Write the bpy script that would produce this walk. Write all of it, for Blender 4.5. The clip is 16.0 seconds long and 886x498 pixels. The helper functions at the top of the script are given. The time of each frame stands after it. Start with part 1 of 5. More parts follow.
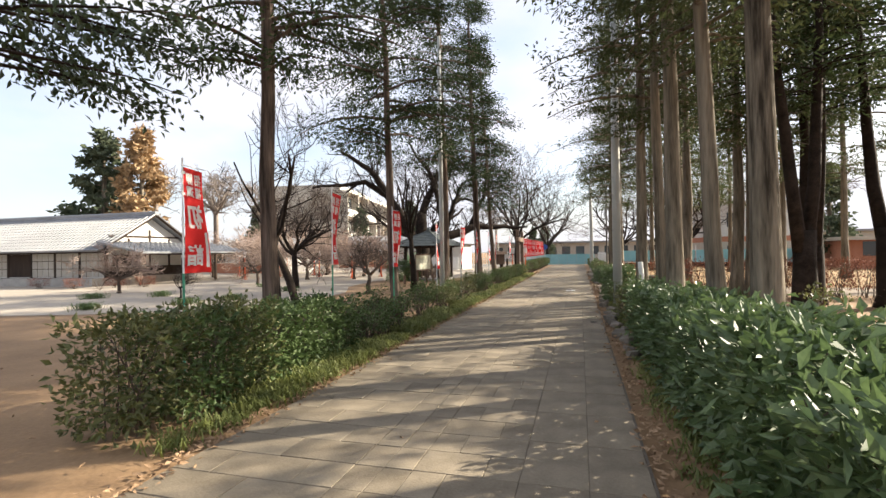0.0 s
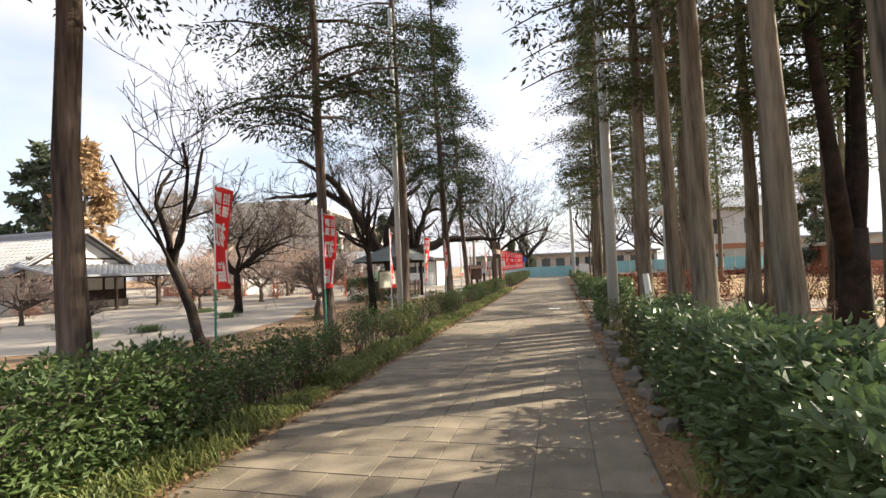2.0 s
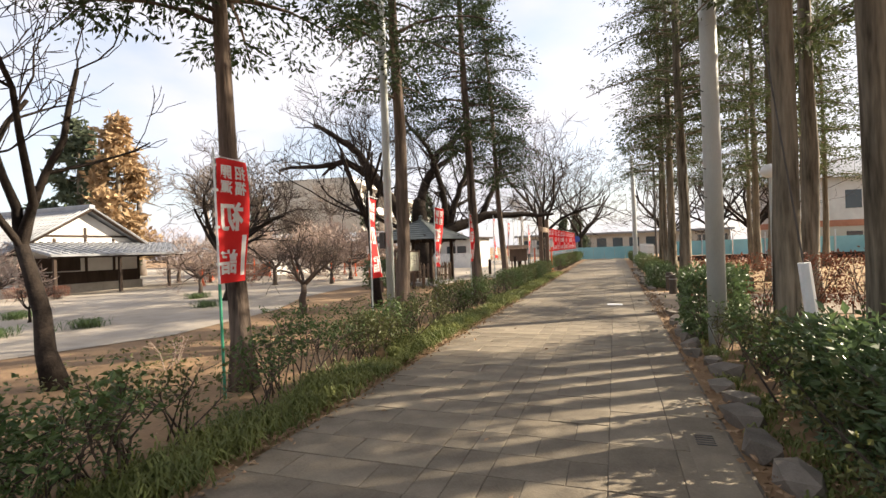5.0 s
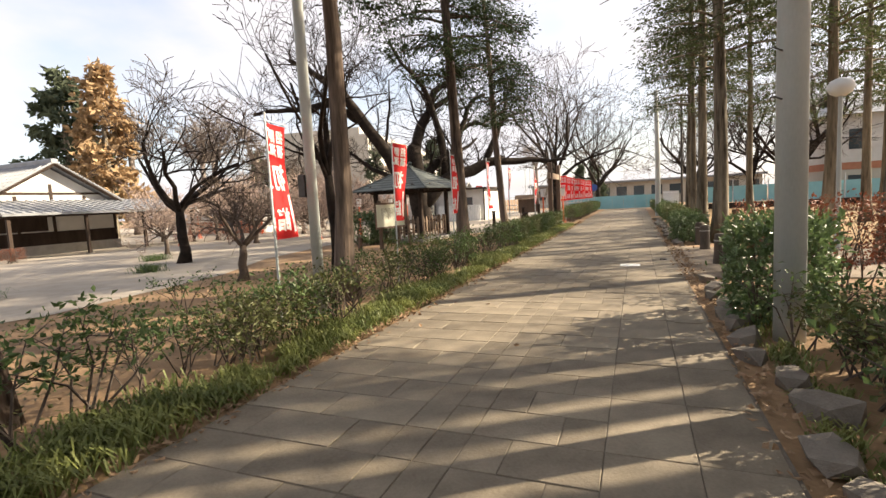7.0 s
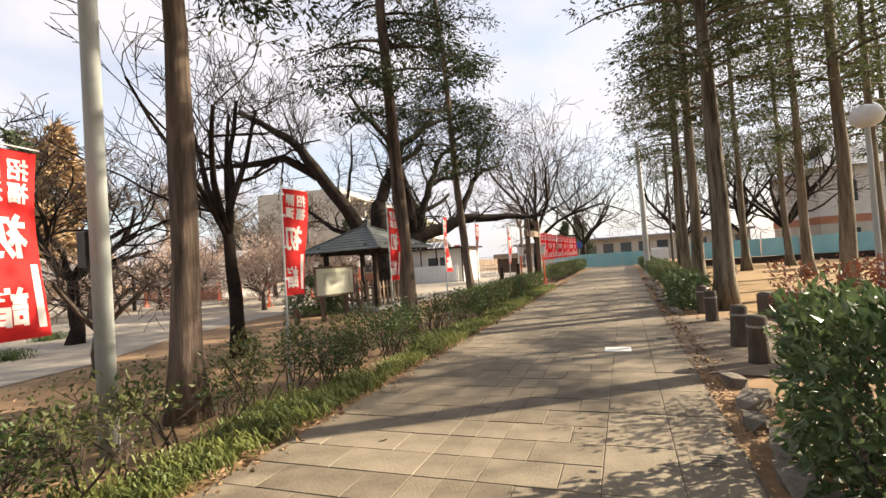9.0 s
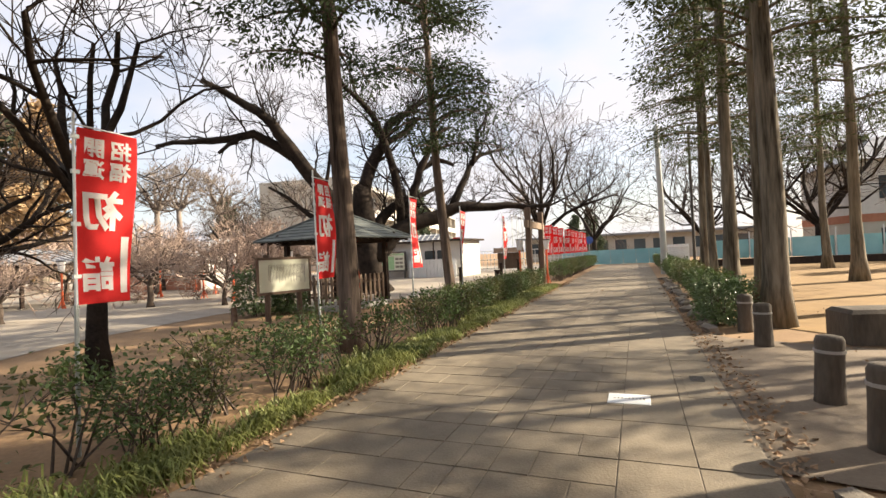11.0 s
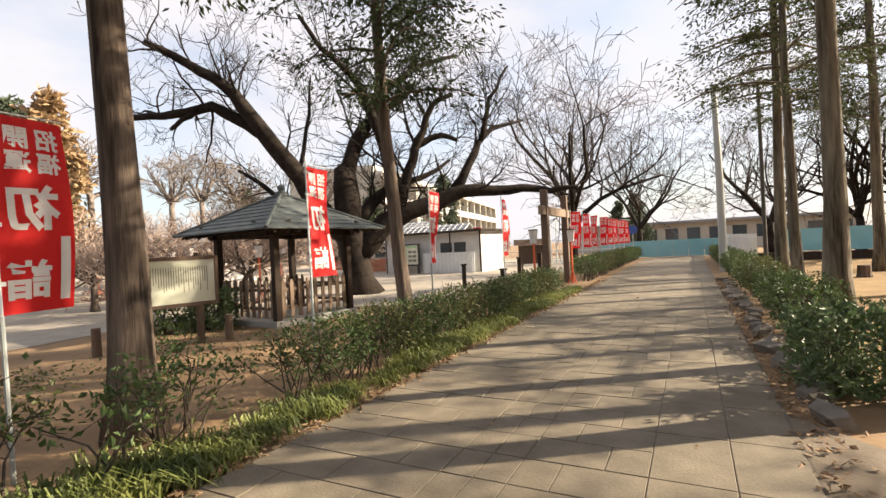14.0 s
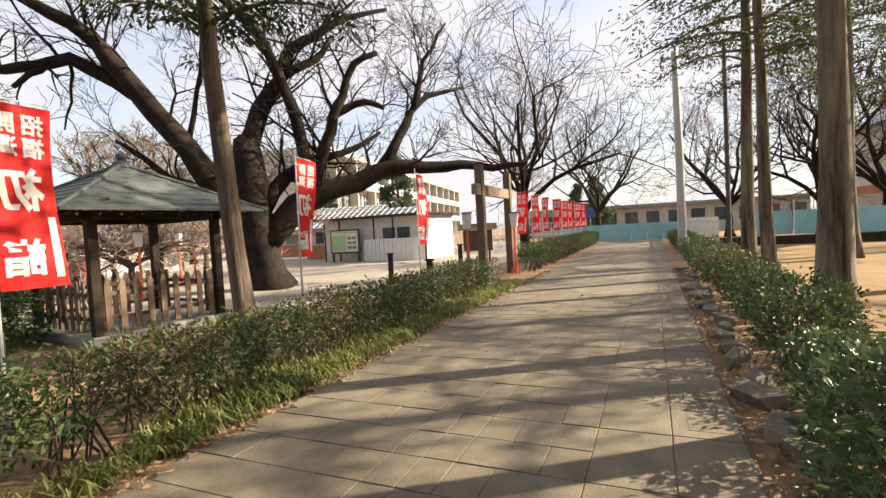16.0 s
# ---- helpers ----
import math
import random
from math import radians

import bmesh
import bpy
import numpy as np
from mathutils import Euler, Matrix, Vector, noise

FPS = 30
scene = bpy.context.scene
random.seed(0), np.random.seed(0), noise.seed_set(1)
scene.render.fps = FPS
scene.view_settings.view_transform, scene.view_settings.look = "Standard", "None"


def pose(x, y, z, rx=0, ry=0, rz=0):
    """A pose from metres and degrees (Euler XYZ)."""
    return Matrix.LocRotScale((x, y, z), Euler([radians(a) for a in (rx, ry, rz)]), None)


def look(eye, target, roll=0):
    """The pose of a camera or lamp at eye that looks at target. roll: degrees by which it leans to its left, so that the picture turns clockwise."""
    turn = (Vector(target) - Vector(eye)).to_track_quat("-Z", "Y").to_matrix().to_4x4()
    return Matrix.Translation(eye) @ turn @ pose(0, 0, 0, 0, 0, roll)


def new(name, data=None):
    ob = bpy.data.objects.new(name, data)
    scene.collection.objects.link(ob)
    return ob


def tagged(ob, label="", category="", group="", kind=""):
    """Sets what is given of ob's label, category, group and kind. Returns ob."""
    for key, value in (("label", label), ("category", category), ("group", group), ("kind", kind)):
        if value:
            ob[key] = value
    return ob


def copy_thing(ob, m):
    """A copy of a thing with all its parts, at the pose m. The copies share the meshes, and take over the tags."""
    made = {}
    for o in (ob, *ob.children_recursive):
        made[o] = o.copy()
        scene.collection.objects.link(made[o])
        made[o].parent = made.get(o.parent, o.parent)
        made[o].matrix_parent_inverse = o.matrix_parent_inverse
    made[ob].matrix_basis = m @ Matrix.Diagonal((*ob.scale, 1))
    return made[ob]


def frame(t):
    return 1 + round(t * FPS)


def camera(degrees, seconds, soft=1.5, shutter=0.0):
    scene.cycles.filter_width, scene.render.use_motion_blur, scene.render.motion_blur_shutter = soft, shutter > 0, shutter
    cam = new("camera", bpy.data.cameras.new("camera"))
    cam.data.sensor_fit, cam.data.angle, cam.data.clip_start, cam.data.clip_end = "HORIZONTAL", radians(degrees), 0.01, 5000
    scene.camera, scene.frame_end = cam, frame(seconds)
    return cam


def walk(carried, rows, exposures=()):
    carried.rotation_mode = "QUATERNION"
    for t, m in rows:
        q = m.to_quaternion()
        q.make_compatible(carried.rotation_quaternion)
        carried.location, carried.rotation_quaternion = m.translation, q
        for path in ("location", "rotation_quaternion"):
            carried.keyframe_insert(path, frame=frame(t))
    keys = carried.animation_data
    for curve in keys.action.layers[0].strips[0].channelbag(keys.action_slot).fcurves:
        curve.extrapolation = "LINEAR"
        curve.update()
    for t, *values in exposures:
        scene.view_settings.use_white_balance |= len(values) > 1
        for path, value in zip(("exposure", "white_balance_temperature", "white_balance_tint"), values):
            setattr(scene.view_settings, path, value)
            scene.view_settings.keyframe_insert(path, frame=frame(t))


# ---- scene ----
cam = camera(84.9, 16.0, 1.5)
PATH = [
    (0, (0.06, -0.045, 1.543), (-0.484, 1.88, 1.558), -0.9),
    (0.5, (-0.003, 0.644, 1.522), (-0.477, 2.586, 1.574), -1.4),
    (1, (-0.07, 1.363, 1.512), (-0.621, 3.284, 1.562), -2.0),
    (1.5, (-0.103, 2.045, 1.521), (-0.6, 3.981, 1.575), -2.6),
    (2, (-0.109, 2.766, 1.521), (-0.571, 4.71, 1.596), -2.3),
    (2.5, (-0.12, 3.446, 1.587), (-0.546, 5.4, 1.629), -1.3),
    (3, (-0.123, 4.136, 1.566), (-0.58, 6.083, 1.557), -1.6),
    (3.5, (-0.208, 4.836, 1.529), (-0.751, 6.76, 1.49), -0.2),
    (4, (-0.27, 5.489, 1.518), (-0.917, 7.381, 1.52), -1.7),
    (6.5, (-0.25, 8.798, 1.416), (-0.956, 10.668, 1.349), -2.3),
    (7, (-0.18, 9.49, 1.378), (-0.925, 11.336, 1.188), -3.1),
    (7.5, (-0.166, 10.17, 1.411), (-0.895, 12.029, 1.306), -2.5),
    (8, (-0.144, 10.84, 1.403), (-0.84, 12.715, 1.394), -4.2),
    (10.5, (-0.128, 14.077, 1.38), (-0.846, 15.942, 1.445), -3.3),
    (11, (-0.183, 14.755, 1.345), (-0.927, 16.611, 1.371), -2.7),
    (11.5, (-0.166, 15.401, 1.349), (-0.841, 17.283, 1.361), -2.8),
    (12, (-0.152, 16.077, 1.323), (-0.836, 17.956, 1.335), -3.3),
    (12.5, (-0.13, 16.718, 1.305), (-0.796, 18.604, 1.325), -3.7),
    (13, (-0.065, 17.424, 1.373), (-0.898, 19.241, 1.321), -2.5),
    (13.5, (-0.068, 18.023, 1.415), (-0.949, 19.818, 1.457), -2.0),
    (14, (-0.071, 18.663, 1.412), (-0.986, 20.441, 1.406), -2.9),
    (14.5, (-0.067, 19.328, 1.404), (-0.811, 21.181, 1.29), -2.3),
    (15, (-0.04, 19.989, 1.39), (-0.768, 21.847, 1.254), -1.6),
    (15.5, (0.012, 20.643, 1.419), (-0.718, 22.502, 1.313), -2.4),
    (16, (0.023, 21.301, 1.398), (-0.773, 23.134, 1.32), -3.1),
]
walk(cam, [(t, look(eye, target, roll)) for t, eye, target, roll in PATH],
     [(0.0, 1.66, 6350, 9), (4.0, 1.64, 6500, 10), (7.0, 1.66, 6800, 10.5), (8.0, 1.56, 6750, 10), (11.0, 1.56, 6750, 10), (16.0, 1.52, 6750, 10)])

# ---- world, sun ----
SUN_AZ, SUN_EL = 57.0, 27.0          # degrees clockwise from +y, and above the horizon
world = bpy.data.worlds.new("sky")
scene.world = world
world.use_nodes = True
wt = world.node_tree
wt.nodes.clear()
w_out = wt.nodes.new("ShaderNodeOutputWorld")
w_bg = wt.nodes.new("ShaderNodeBackground")
w_sky = wt.nodes.new("ShaderNodeTexSky")
w_sky.sky_type = "NISHITA"
w_sky.sun_disc = False
w_sky.sun_elevation, w_sky.sun_rotation = radians(SUN_EL), radians(SUN_AZ)
w_sky.air_density, w_sky.dust_density = 1.0, 2.0
w_co = wt.nodes.new("ShaderNodeTexCoord")
w_map = wt.nodes.new("ShaderNodeMapping")
w_map.inputs["Scale"].default_value = (1.0, 1.0, 2.4)
w_noise = wt.nodes.new("ShaderNodeTexNoise")
w_noise.inputs["Scale"].default_value, w_noise.inputs["Detail"].default_value = 2.6, 8.0
w_ramp = wt.nodes.new("ShaderNodeMapRange")
w_ramp.inputs["From Min"].default_value, w_ramp.inputs["From Max"].default_value = 0.30, 0.58
w_ramp.inputs["To Min"].default_value, w_ramp.inputs["To Max"].default_value = 0.30, 0.98
w_mix = wt.nodes.new("ShaderNodeMix")
w_mix.data_type = "RGBA"
w_mix.inputs["B"].default_value = (3.55, 3.5, 3.75, 1)
wt.links.new(w_co.outputs["Generated"], w_map.inputs["Vector"])
wt.links.new(w_map.outputs["Vector"], w_noise.inputs["Vector"])
wt.links.new(w_noise.outputs["Fac"], w_ramp.inputs["Value"])
wt.links.new(w_ramp.outputs["Result"], w_mix.inputs["Factor"])
wt.links.new(w_sky.outputs["Color"], w_mix.inputs["A"])
wt.links.new(w_mix.outputs["Result"], w_bg.inputs["Color"])
w_bg.inputs["Strength"].default_value = 0.095
wt.links.new(w_bg.outputs["Background"], w_out.inputs["Surface"])

sun = new("sun", bpy.data.lights.new("sun", "SUN"))
sun.data.energy, sun.data.angle, sun.data.color = 5.0, radians(0.6), (1.0, 0.87, 0.68)
sx, sy, sz = (math.sin(radians(SUN_AZ)) * math.cos(radians(SUN_EL)), math.cos(radians(SUN_AZ)) * math.cos(radians(SUN_EL)), math.sin(radians(SUN_EL)))
sun.matrix_world = look((sx * 80, sy * 80, sz * 80), (0, 0, 0))


# ---- materials ----
def material(name, low, high, scale=6.0, rough=0.8, bump=0.3, stretch=(1, 1, 1), big=0.6, metal=0.0, per_object=0.0, grain=60.0, light_through=0.0, spec=0.5, span=(0.85, 1.65)):
    """Two-scale noise between two colours, fine relief; per_object varies the value from piece to piece."""
    m = bpy.data.materials.new(name)
    m.use_nodes = True
    t = m.node_tree
    b = t.nodes["Principled BSDF"]
    co = t.nodes.new("ShaderNodeTexCoord")
    mp = t.nodes.new("ShaderNodeMapping")
    mp.inputs["Scale"].default_value = stretch
    t.links.new(co.outputs["Object"], mp.inputs["Vector"])
    n1, n2, n3 = (t.nodes.new("ShaderNodeTexNoise") for _ in range(3))
    for n, s, d in ((n1, scale, 6), (n2, big, 3), (n3, grain, 4)):
        n.inputs["Scale"].default_value, n.inputs["Detail"].default_value = s, d
        t.links.new(mp.outputs["Vector"], n.inputs["Vector"])
    add = t.nodes.new("ShaderNodeMath")
    add.operation = "ADD"
    t.links.new(n1.outputs["Fac"], add.inputs[0])
    t.links.new(n2.outputs["Fac"], add.inputs[1])
    add2 = t.nodes.new("ShaderNodeMath")
    add2.operation = "MULTIPLY_ADD"
    t.links.new(n3.outputs["Fac"], add2.inputs[0])
    add2.inputs[1].default_value = 0.5
    t.links.new(add.outputs[0], add2.inputs[2])
    last = add2.outputs[0]
    if per_object:
        oi = t.nodes.new("ShaderNodeObjectInfo")
        add3 = t.nodes.new("ShaderNodeMath")
        add3.operation = "MULTIPLY_ADD"
        t.links.new(oi.outputs["Random"], add3.inputs[0])
        add3.inputs[1].default_value = per_object
        t.links.new(last, add3.inputs[2])
        last = add3.outputs[0]
    mr = t.nodes.new("ShaderNodeMapRange")
    mr.inputs["From Min"].default_value, mr.inputs["From Max"].default_value = span[0] + per_object * 0.2, span[1] + per_object * 0.8
    t.links.new(last, mr.inputs["Value"])
    mix = t.nodes.new("ShaderNodeMix")
    mix.data_type = "RGBA"
    mix.inputs["A"].default_value, mix.inputs["B"].default_value = (*low, 1), (*high, 1)
    t.links.new(mr.outputs["Result"], mix.inputs["Factor"])
    t.links.new(mix.outputs["Result"], b.inputs["Base Color"])
    b.inputs["Roughness"].default_value, b.inputs["Metallic"].default_value = rough, metal
    b.inputs["Specular IOR Level"].default_value = spec
    if bump:
        bp = t.nodes.new("ShaderNodeBump")
        bp.inputs["Strength"].default_value, bp.inputs["Distance"].default_value = bump, 0.02
        t.links.new(add2.outputs[0], bp.inputs["Height"])
        t.links.new(bp.outputs["Normal"], b.inputs["Normal"])
    if light_through:
        tr = t.nodes.new("ShaderNodeBsdfTranslucent")
        ms = t.nodes.new("ShaderNodeMixShader")
        ms.inputs["Fac"].default_value = light_through
        t.links.new(mix.outputs["Result"], tr.inputs["Color"])
        t.links.new(b.outputs["BSDF"], ms.inputs[1])
        t.links.new(tr.outputs["BSDF"], ms.inputs[2])
        t.links.new(ms.outputs["Shader"], t.nodes["Material Output"].inputs["Surface"])
    return m


M_DIRT = material("dirt", (0.15, 0.088, 0.042), (0.33, 0.21, 0.11), 1.2, 0.95, 0.5, big=0.12, grain=25)
M_GRAVEL = material("gravel", (0.25, 0.212, 0.168), (0.39, 0.345, 0.285), 2.5, 0.95, 0.4, big=0.15, grain=70)
M_STRAW = material("dry_turf", (0.165, 0.095, 0.033), (0.31, 0.195, 0.076), 2.0, 0.95, 0.5, big=0.25, grain=35)
M_SLAB = material("paving_stone", (0.10, 0.079, 0.053), (0.275, 0.23, 0.166), 4, 0.8, 0.35, big=0.5, per_object=0.35, grain=55)
M_PATH = material("trodden_earth", (0.12, 0.09, 0.062), (0.24, 0.19, 0.138), 2.0, 0.95, 0.4, big=0.3, grain=45)
M_MORTAR = material("mortar", (0.075, 0.06, 0.045), (0.17, 0.142, 0.11), 8, 0.95, 0.4)
M_STONE = material("rough_stone", (0.075, 0.064, 0.05), (0.25, 0.215, 0.175), 5, 0.9, 0.6, per_object=0.3)
M_CEDAR = material("cedar_bark", (0.026, 0.02, 0.016), (0.20, 0.15, 0.118), 11, 0.95, 1.0, stretch=(1, 1, 0.10), big=2.2, grain=38, per_object=0.1, span=(1.0, 1.5), spec=0.15)
M_GREYBARK = material("grey_bark", (0.03, 0.025, 0.018), (0.28, 0.242, 0.185), 10, 0.95, 1.0, stretch=(1, 1, 0.10), big=1.8, grain=36, per_object=0.15, span=(0.98, 1.5), spec=0.15)
M_CHERRY = material("cherry_bark", (0.007, 0.0055, 0.005), (0.045, 0.034, 0.027), 6, 0.95, 1.0, big=1.2, grain=30, spec=0.15)
M_TWIG = material("twig", (0.045, 0.034, 0.028), (0.15, 0.118, 0.096), 6, 0.9, 0.3, spec=0.15)
M_PLUMTWIG = material("plum_twig", (0.24, 0.17, 0.135), (0.48, 0.38, 0.32), 4, 0.9, 0.2, spec=0.15)
M_NEEDLE = material("conifer_foliage", (0.018, 0.032, 0.014), (0.07, 0.095, 0.04), 1.6, 0.7, 0.0, big=0.5, light_through=0.25, spec=0.15)
M_NEEDLE_R = material("conifer_foliage_olive", (0.024, 0.038, 0.016), (0.115, 0.132, 0.058), 1.6, 0.7, 0.0, big=0.5, light_through=0.3, spec=0.15)
M_LEAF = material("hedge_leaf", (0.026, 0.054, 0.016), (0.125, 0.18, 0.055), 7, 0.55, 0.0, big=1.3, light_through=0.28, spec=0.4)
M_LEAF_DRY = material("hedge_leaf_dull", (0.05, 0.062, 0.02), (0.17, 0.175, 0.06), 7, 0.5, 0.0, big=1.3, light_through=0.28, spec=0.4)
# paler than hedge_leaf: sunlit highlights of the glossy leaves put into the colour
M_LEAF_BROAD = material("large_hedge_leaf", (0.035, 0.07, 0.026), (0.17, 0.235, 0.095), 8, 0.42, 0.0, big=1.6, light_through=0.28, spec=0.5)
M_BROAD = material("broad_leaf", (0.018, 0.032, 0.012), (0.06, 0.09, 0.03), 4, 0.4, 0.0, light_through=0.25)
M_GRASS = material("border_grass", (0.055, 0.09, 0.02), (0.27, 0.28, 0.075), 3, 0.6, 0.0, big=0.9, light_through=0.25)
M_LITTER = material("leaf_litter", (0.14, 0.075, 0.036), (0.44, 0.30, 0.18), 9, 0.85, 0.0, big=2)
M_AZALEA = material("azalea_brown", (0.115, 0.036, 0.018), (0.29, 0.105, 0.055), 5, 0.7, 0.0, big=0.8, light_through=0.15)
M_OCHRE = material("ochre_foliage", (0.26, 0.165, 0.085), (0.44, 0.31, 0.17), 1.5, 0.8, 0.0, big=0.4, light_through=0.25)
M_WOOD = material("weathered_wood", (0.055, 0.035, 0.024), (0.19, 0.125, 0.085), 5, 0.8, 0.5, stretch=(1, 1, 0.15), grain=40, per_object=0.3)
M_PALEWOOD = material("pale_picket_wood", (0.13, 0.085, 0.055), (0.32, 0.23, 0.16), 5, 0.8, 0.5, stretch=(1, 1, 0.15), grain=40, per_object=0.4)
M_DARKWOOD = material("dark_timber", (0.02, 0.014, 0.011), (0.065, 0.045, 0.034), 5, 0.75, 0.4, stretch=(1, 1, 0.2), spec=0.15)
M_SHINGLE = material("copper_green_roofing", (0.075, 0.085, 0.083), (0.155, 0.172, 0.165), 4, 0.6, 0.2, per_object=0.35, spec=0.15)
M_TILE = material("grey_roof_tile", (0.14, 0.148, 0.158), (0.30, 0.31, 0.33), 3, 0.45, 0.25, per_object=0.3)
M_PLASTER = material("white_plaster", (0.50, 0.485, 0.46), (0.66, 0.645, 0.62), 2, 0.9, 0.1)
M_CREAM = material("cream_concrete", (0.40, 0.37, 0.31), (0.52, 0.49, 0.43), 1.0, 0.85, 0.1)
M_SHOJI = material("shoji_paper", (0.36, 0.33, 0.28), (0.5, 0.47, 0.41), 2, 0.9, 0.05)
M_RED = material("red_banner_cloth", (0.62, 0.010, 0.012), (0.80, 0.022, 0.02), 3, 0.75, 0.05, light_through=0.35)
M_WHITE = material("white_print", (0.72, 0.68, 0.66), (0.86, 0.84, 0.82), 4, 0.8, 0.0, light_through=0.2)
M_GREENPOLE = material("green_pole", (0.02, 0.17, 0.10), (0.05, 0.28, 0.17), 4, 0.4, 0.0)
M_STEELPOLE = material("grey_pole", (0.34, 0.365, 0.35), (0.48, 0.505, 0.49), 3, 0.55, 0.08, stretch=(1, 1, 0.3))
M_CONCRETE = material("concrete", (0.26, 0.25, 0.23), (0.42, 0.40, 0.37), 4, 0.85, 0.25)
M_TEAL = material("teal_sheet", (0.20, 0.46, 0.50), (0.32, 0.60, 0.64), 1.5, 0.6, 0.05)
M_FENCE = material("fence_white", (0.60, 0.62, 0.62), (0.78, 0.79, 0.78), 4, 0.5, 0.0)
M_ORANGE = material("vermilion_paint", (0.60, 0.09, 0.025), (0.78, 0.16, 0.05), 4, 0.5, 0.05)
M_BOARD = material("board_paper", (0.50, 0.52, 0.38), (0.74, 0.74, 0.62), 2.2, 0.6, 0.05, big=1.0)
M_INK = material("ink", (0.16, 0.15, 0.12), (0.24, 0.22, 0.18), 4, 0.8, 0.0)
M_MAPGREEN = material("map_green", (0.20, 0.42, 0.20), (0.42, 0.60, 0.34), 5, 0.6, 0.0)
M_BOLLARD = material("bollard_log", (0.035, 0.028, 0.022), (0.15, 0.12, 0.09), 6, 0.9, 0.7, stretch=(1, 1, 0.25), grain=35)
M_IRON = material("cast_iron", (0.05, 0.047, 0.043), (0.12, 0.11, 0.10), 8, 0.6, 0.3, metal=0.4)
M_BRICK = material("brick_red_wall", (0.33, 0.13, 0.075), (0.46, 0.21, 0.13), 3, 0.85, 0.2)
M_BLUE = material("blue_sign", (0.02, 0.07, 0.28), (0.04, 0.12, 0.40), 4, 0.5, 0.0)
M_CONIFER_FAR = material("far_conifer", (0.045, 0.065, 0.04), (0.12, 0.14, 0.09), 0.8, 0.8, 0.0, big=0.3, light_through=0.2, spec=0.15)
# twig colour lightened for distant trees: haze and glare put into the colour
M_HAZETWIG = material("far_twig", (0.13, 0.105, 0.09), (0.26, 0.22, 0.19), 3, 0.9, 0.0, spec=0.15)
M_GLASS = bpy.data.materials.new("window_glass")
M_GLASS.use_nodes = True
M_GLASS.node_tree.nodes["Principled BSDF"].inputs["Base Color"].default_value = (0.05, 0.065, 0.075, 1)
M_GLASS.node_tree.nodes["Principled BSDF"].inputs["Roughness"].default_value = 0.08


# ---- mesh builders ----
class Parts:
    """Gathers vertices and faces for one mesh."""

    def __init__(self):
        self.v, self.f, self.n = [], [], 0

    def add(self, verts, faces):
        verts = np.asarray(verts, float).reshape(-1, 3)
        self.v.append(verts)
        self.f.extend([tuple(i + self.n for i in f) for f in faces])
        self.n += len(verts)

    def box(self, x0, y0, z0, x1, y1, z1, turn=0.0, bev=0.0):
        c = np.array([(x0 + x1) / 2, (y0 + y1) / 2])
        if bev:
            v, f = chamfer_box(x1 - x0, y1 - y0, z1 - z0, bev)
            v = v + np.array([c[0], c[1], z0])
        else:
            v = np.array([(x, y, z) for z in (z0, z1) for x, y in ((x0, y0), (x1, y0), (x1, y1), (x0, y1))])
            f = [(3, 2, 1, 0), (4, 5, 6, 7), (0, 1, 5, 4), (1, 2, 6, 5), (2, 3, 7, 6), (3, 0, 4, 7)]
        if turn:
            a = radians(turn)
            p = v[:, :2] - c
            v = v.copy()
            v[:, 0] = c[0] + p[:, 0] * math.cos(a) - p[:, 1] * math.sin(a)
            v[:, 1] = c[1] + p[:, 0] * math.sin(a) + p[:, 1] * math.cos(a)
        self.add(v, f)

    def tube(self, pts, radii, sides=6, cap=True, wob=0.0):
        pts = np.asarray(pts, float)
        n = len(pts)
        tan = np.gradient(pts, axis=0) if n > 2 else np.repeat(pts[1:] - pts[:1], 2, 0)
        tan /= np.linalg.norm(tan, axis=1)[:, None] + 1e-9
        ref = np.array([0.0, 1.0, 0.0]) if abs(tan[0, 1]) < 0.8 else np.array([1.0, 0.0, 0.0])
        u = np.cross(tan, ref)
        u /= np.linalg.norm(u, axis=1)[:, None] + 1e-9
        w = np.cross(tan, u)
        a = np.arange(sides) * 2 * np.pi / sides
        r = np.asarray(radii, float)[:, None] * (1 + wob * (np.random.rand(n, sides) - 0.5))
        v = pts[:, None] + r[..., None] * (np.cos(a)[None, :, None] * u[:, None] + np.sin(a)[None, :, None] * w[:, None])
        f = [(i * sides + j, i * sides + (j + 1) % sides, (i + 1) * sides + (j + 1) % sides, (i + 1) * sides + j) for i in range(n - 1) for j in range(sides)]
        if cap:
            f += [tuple(range(sides - 1, -1, -1)), tuple((n - 1) * sides + j for j in range(sides))]
        self.add(v.reshape(-1, 3), f)

    def leaves(self, base, way, side, length, width, fold=0.25):
        """Folded diamond leaves: arrays of roots, directions and side vectors."""
        way = way / (np.linalg.norm(way, axis=1)[:, None] + 1e-9)
        side = side - way * (side * way).sum(1)[:, None]
        side /= np.linalg.norm(side, axis=1)[:, None] + 1e-9
        up = np.cross(way, side)
        L, W = np.asarray(length)[:, None], np.asarray(width)[:, None]
        mid = base + way * L * 0.45
        v = np.stack([base, mid + side * W / 2 + up * W * fold, base + way * L, mid - side * W / 2 + up * W * fold], 1)
        k = len(base)
        idx = (np.arange(k) * 4)[:, None] + np.array([[0, 1, 2], [0, 2, 3]]).reshape(1, 6)
        self.add(v.reshape(-1, 3), [tuple(t) for t in idx.reshape(-1, 3).tolist()])

    def mesh(self, name, mat, smooth=False):
        me = bpy.data.meshes.new(name)
        me.from_pydata(np.concatenate(self.v).tolist(), [], self.f)
        me.materials.append(mat)
        if smooth:
            me.polygons.foreach_set("use_smooth", [True] * len(me.polygons))
        me.update()
        return me


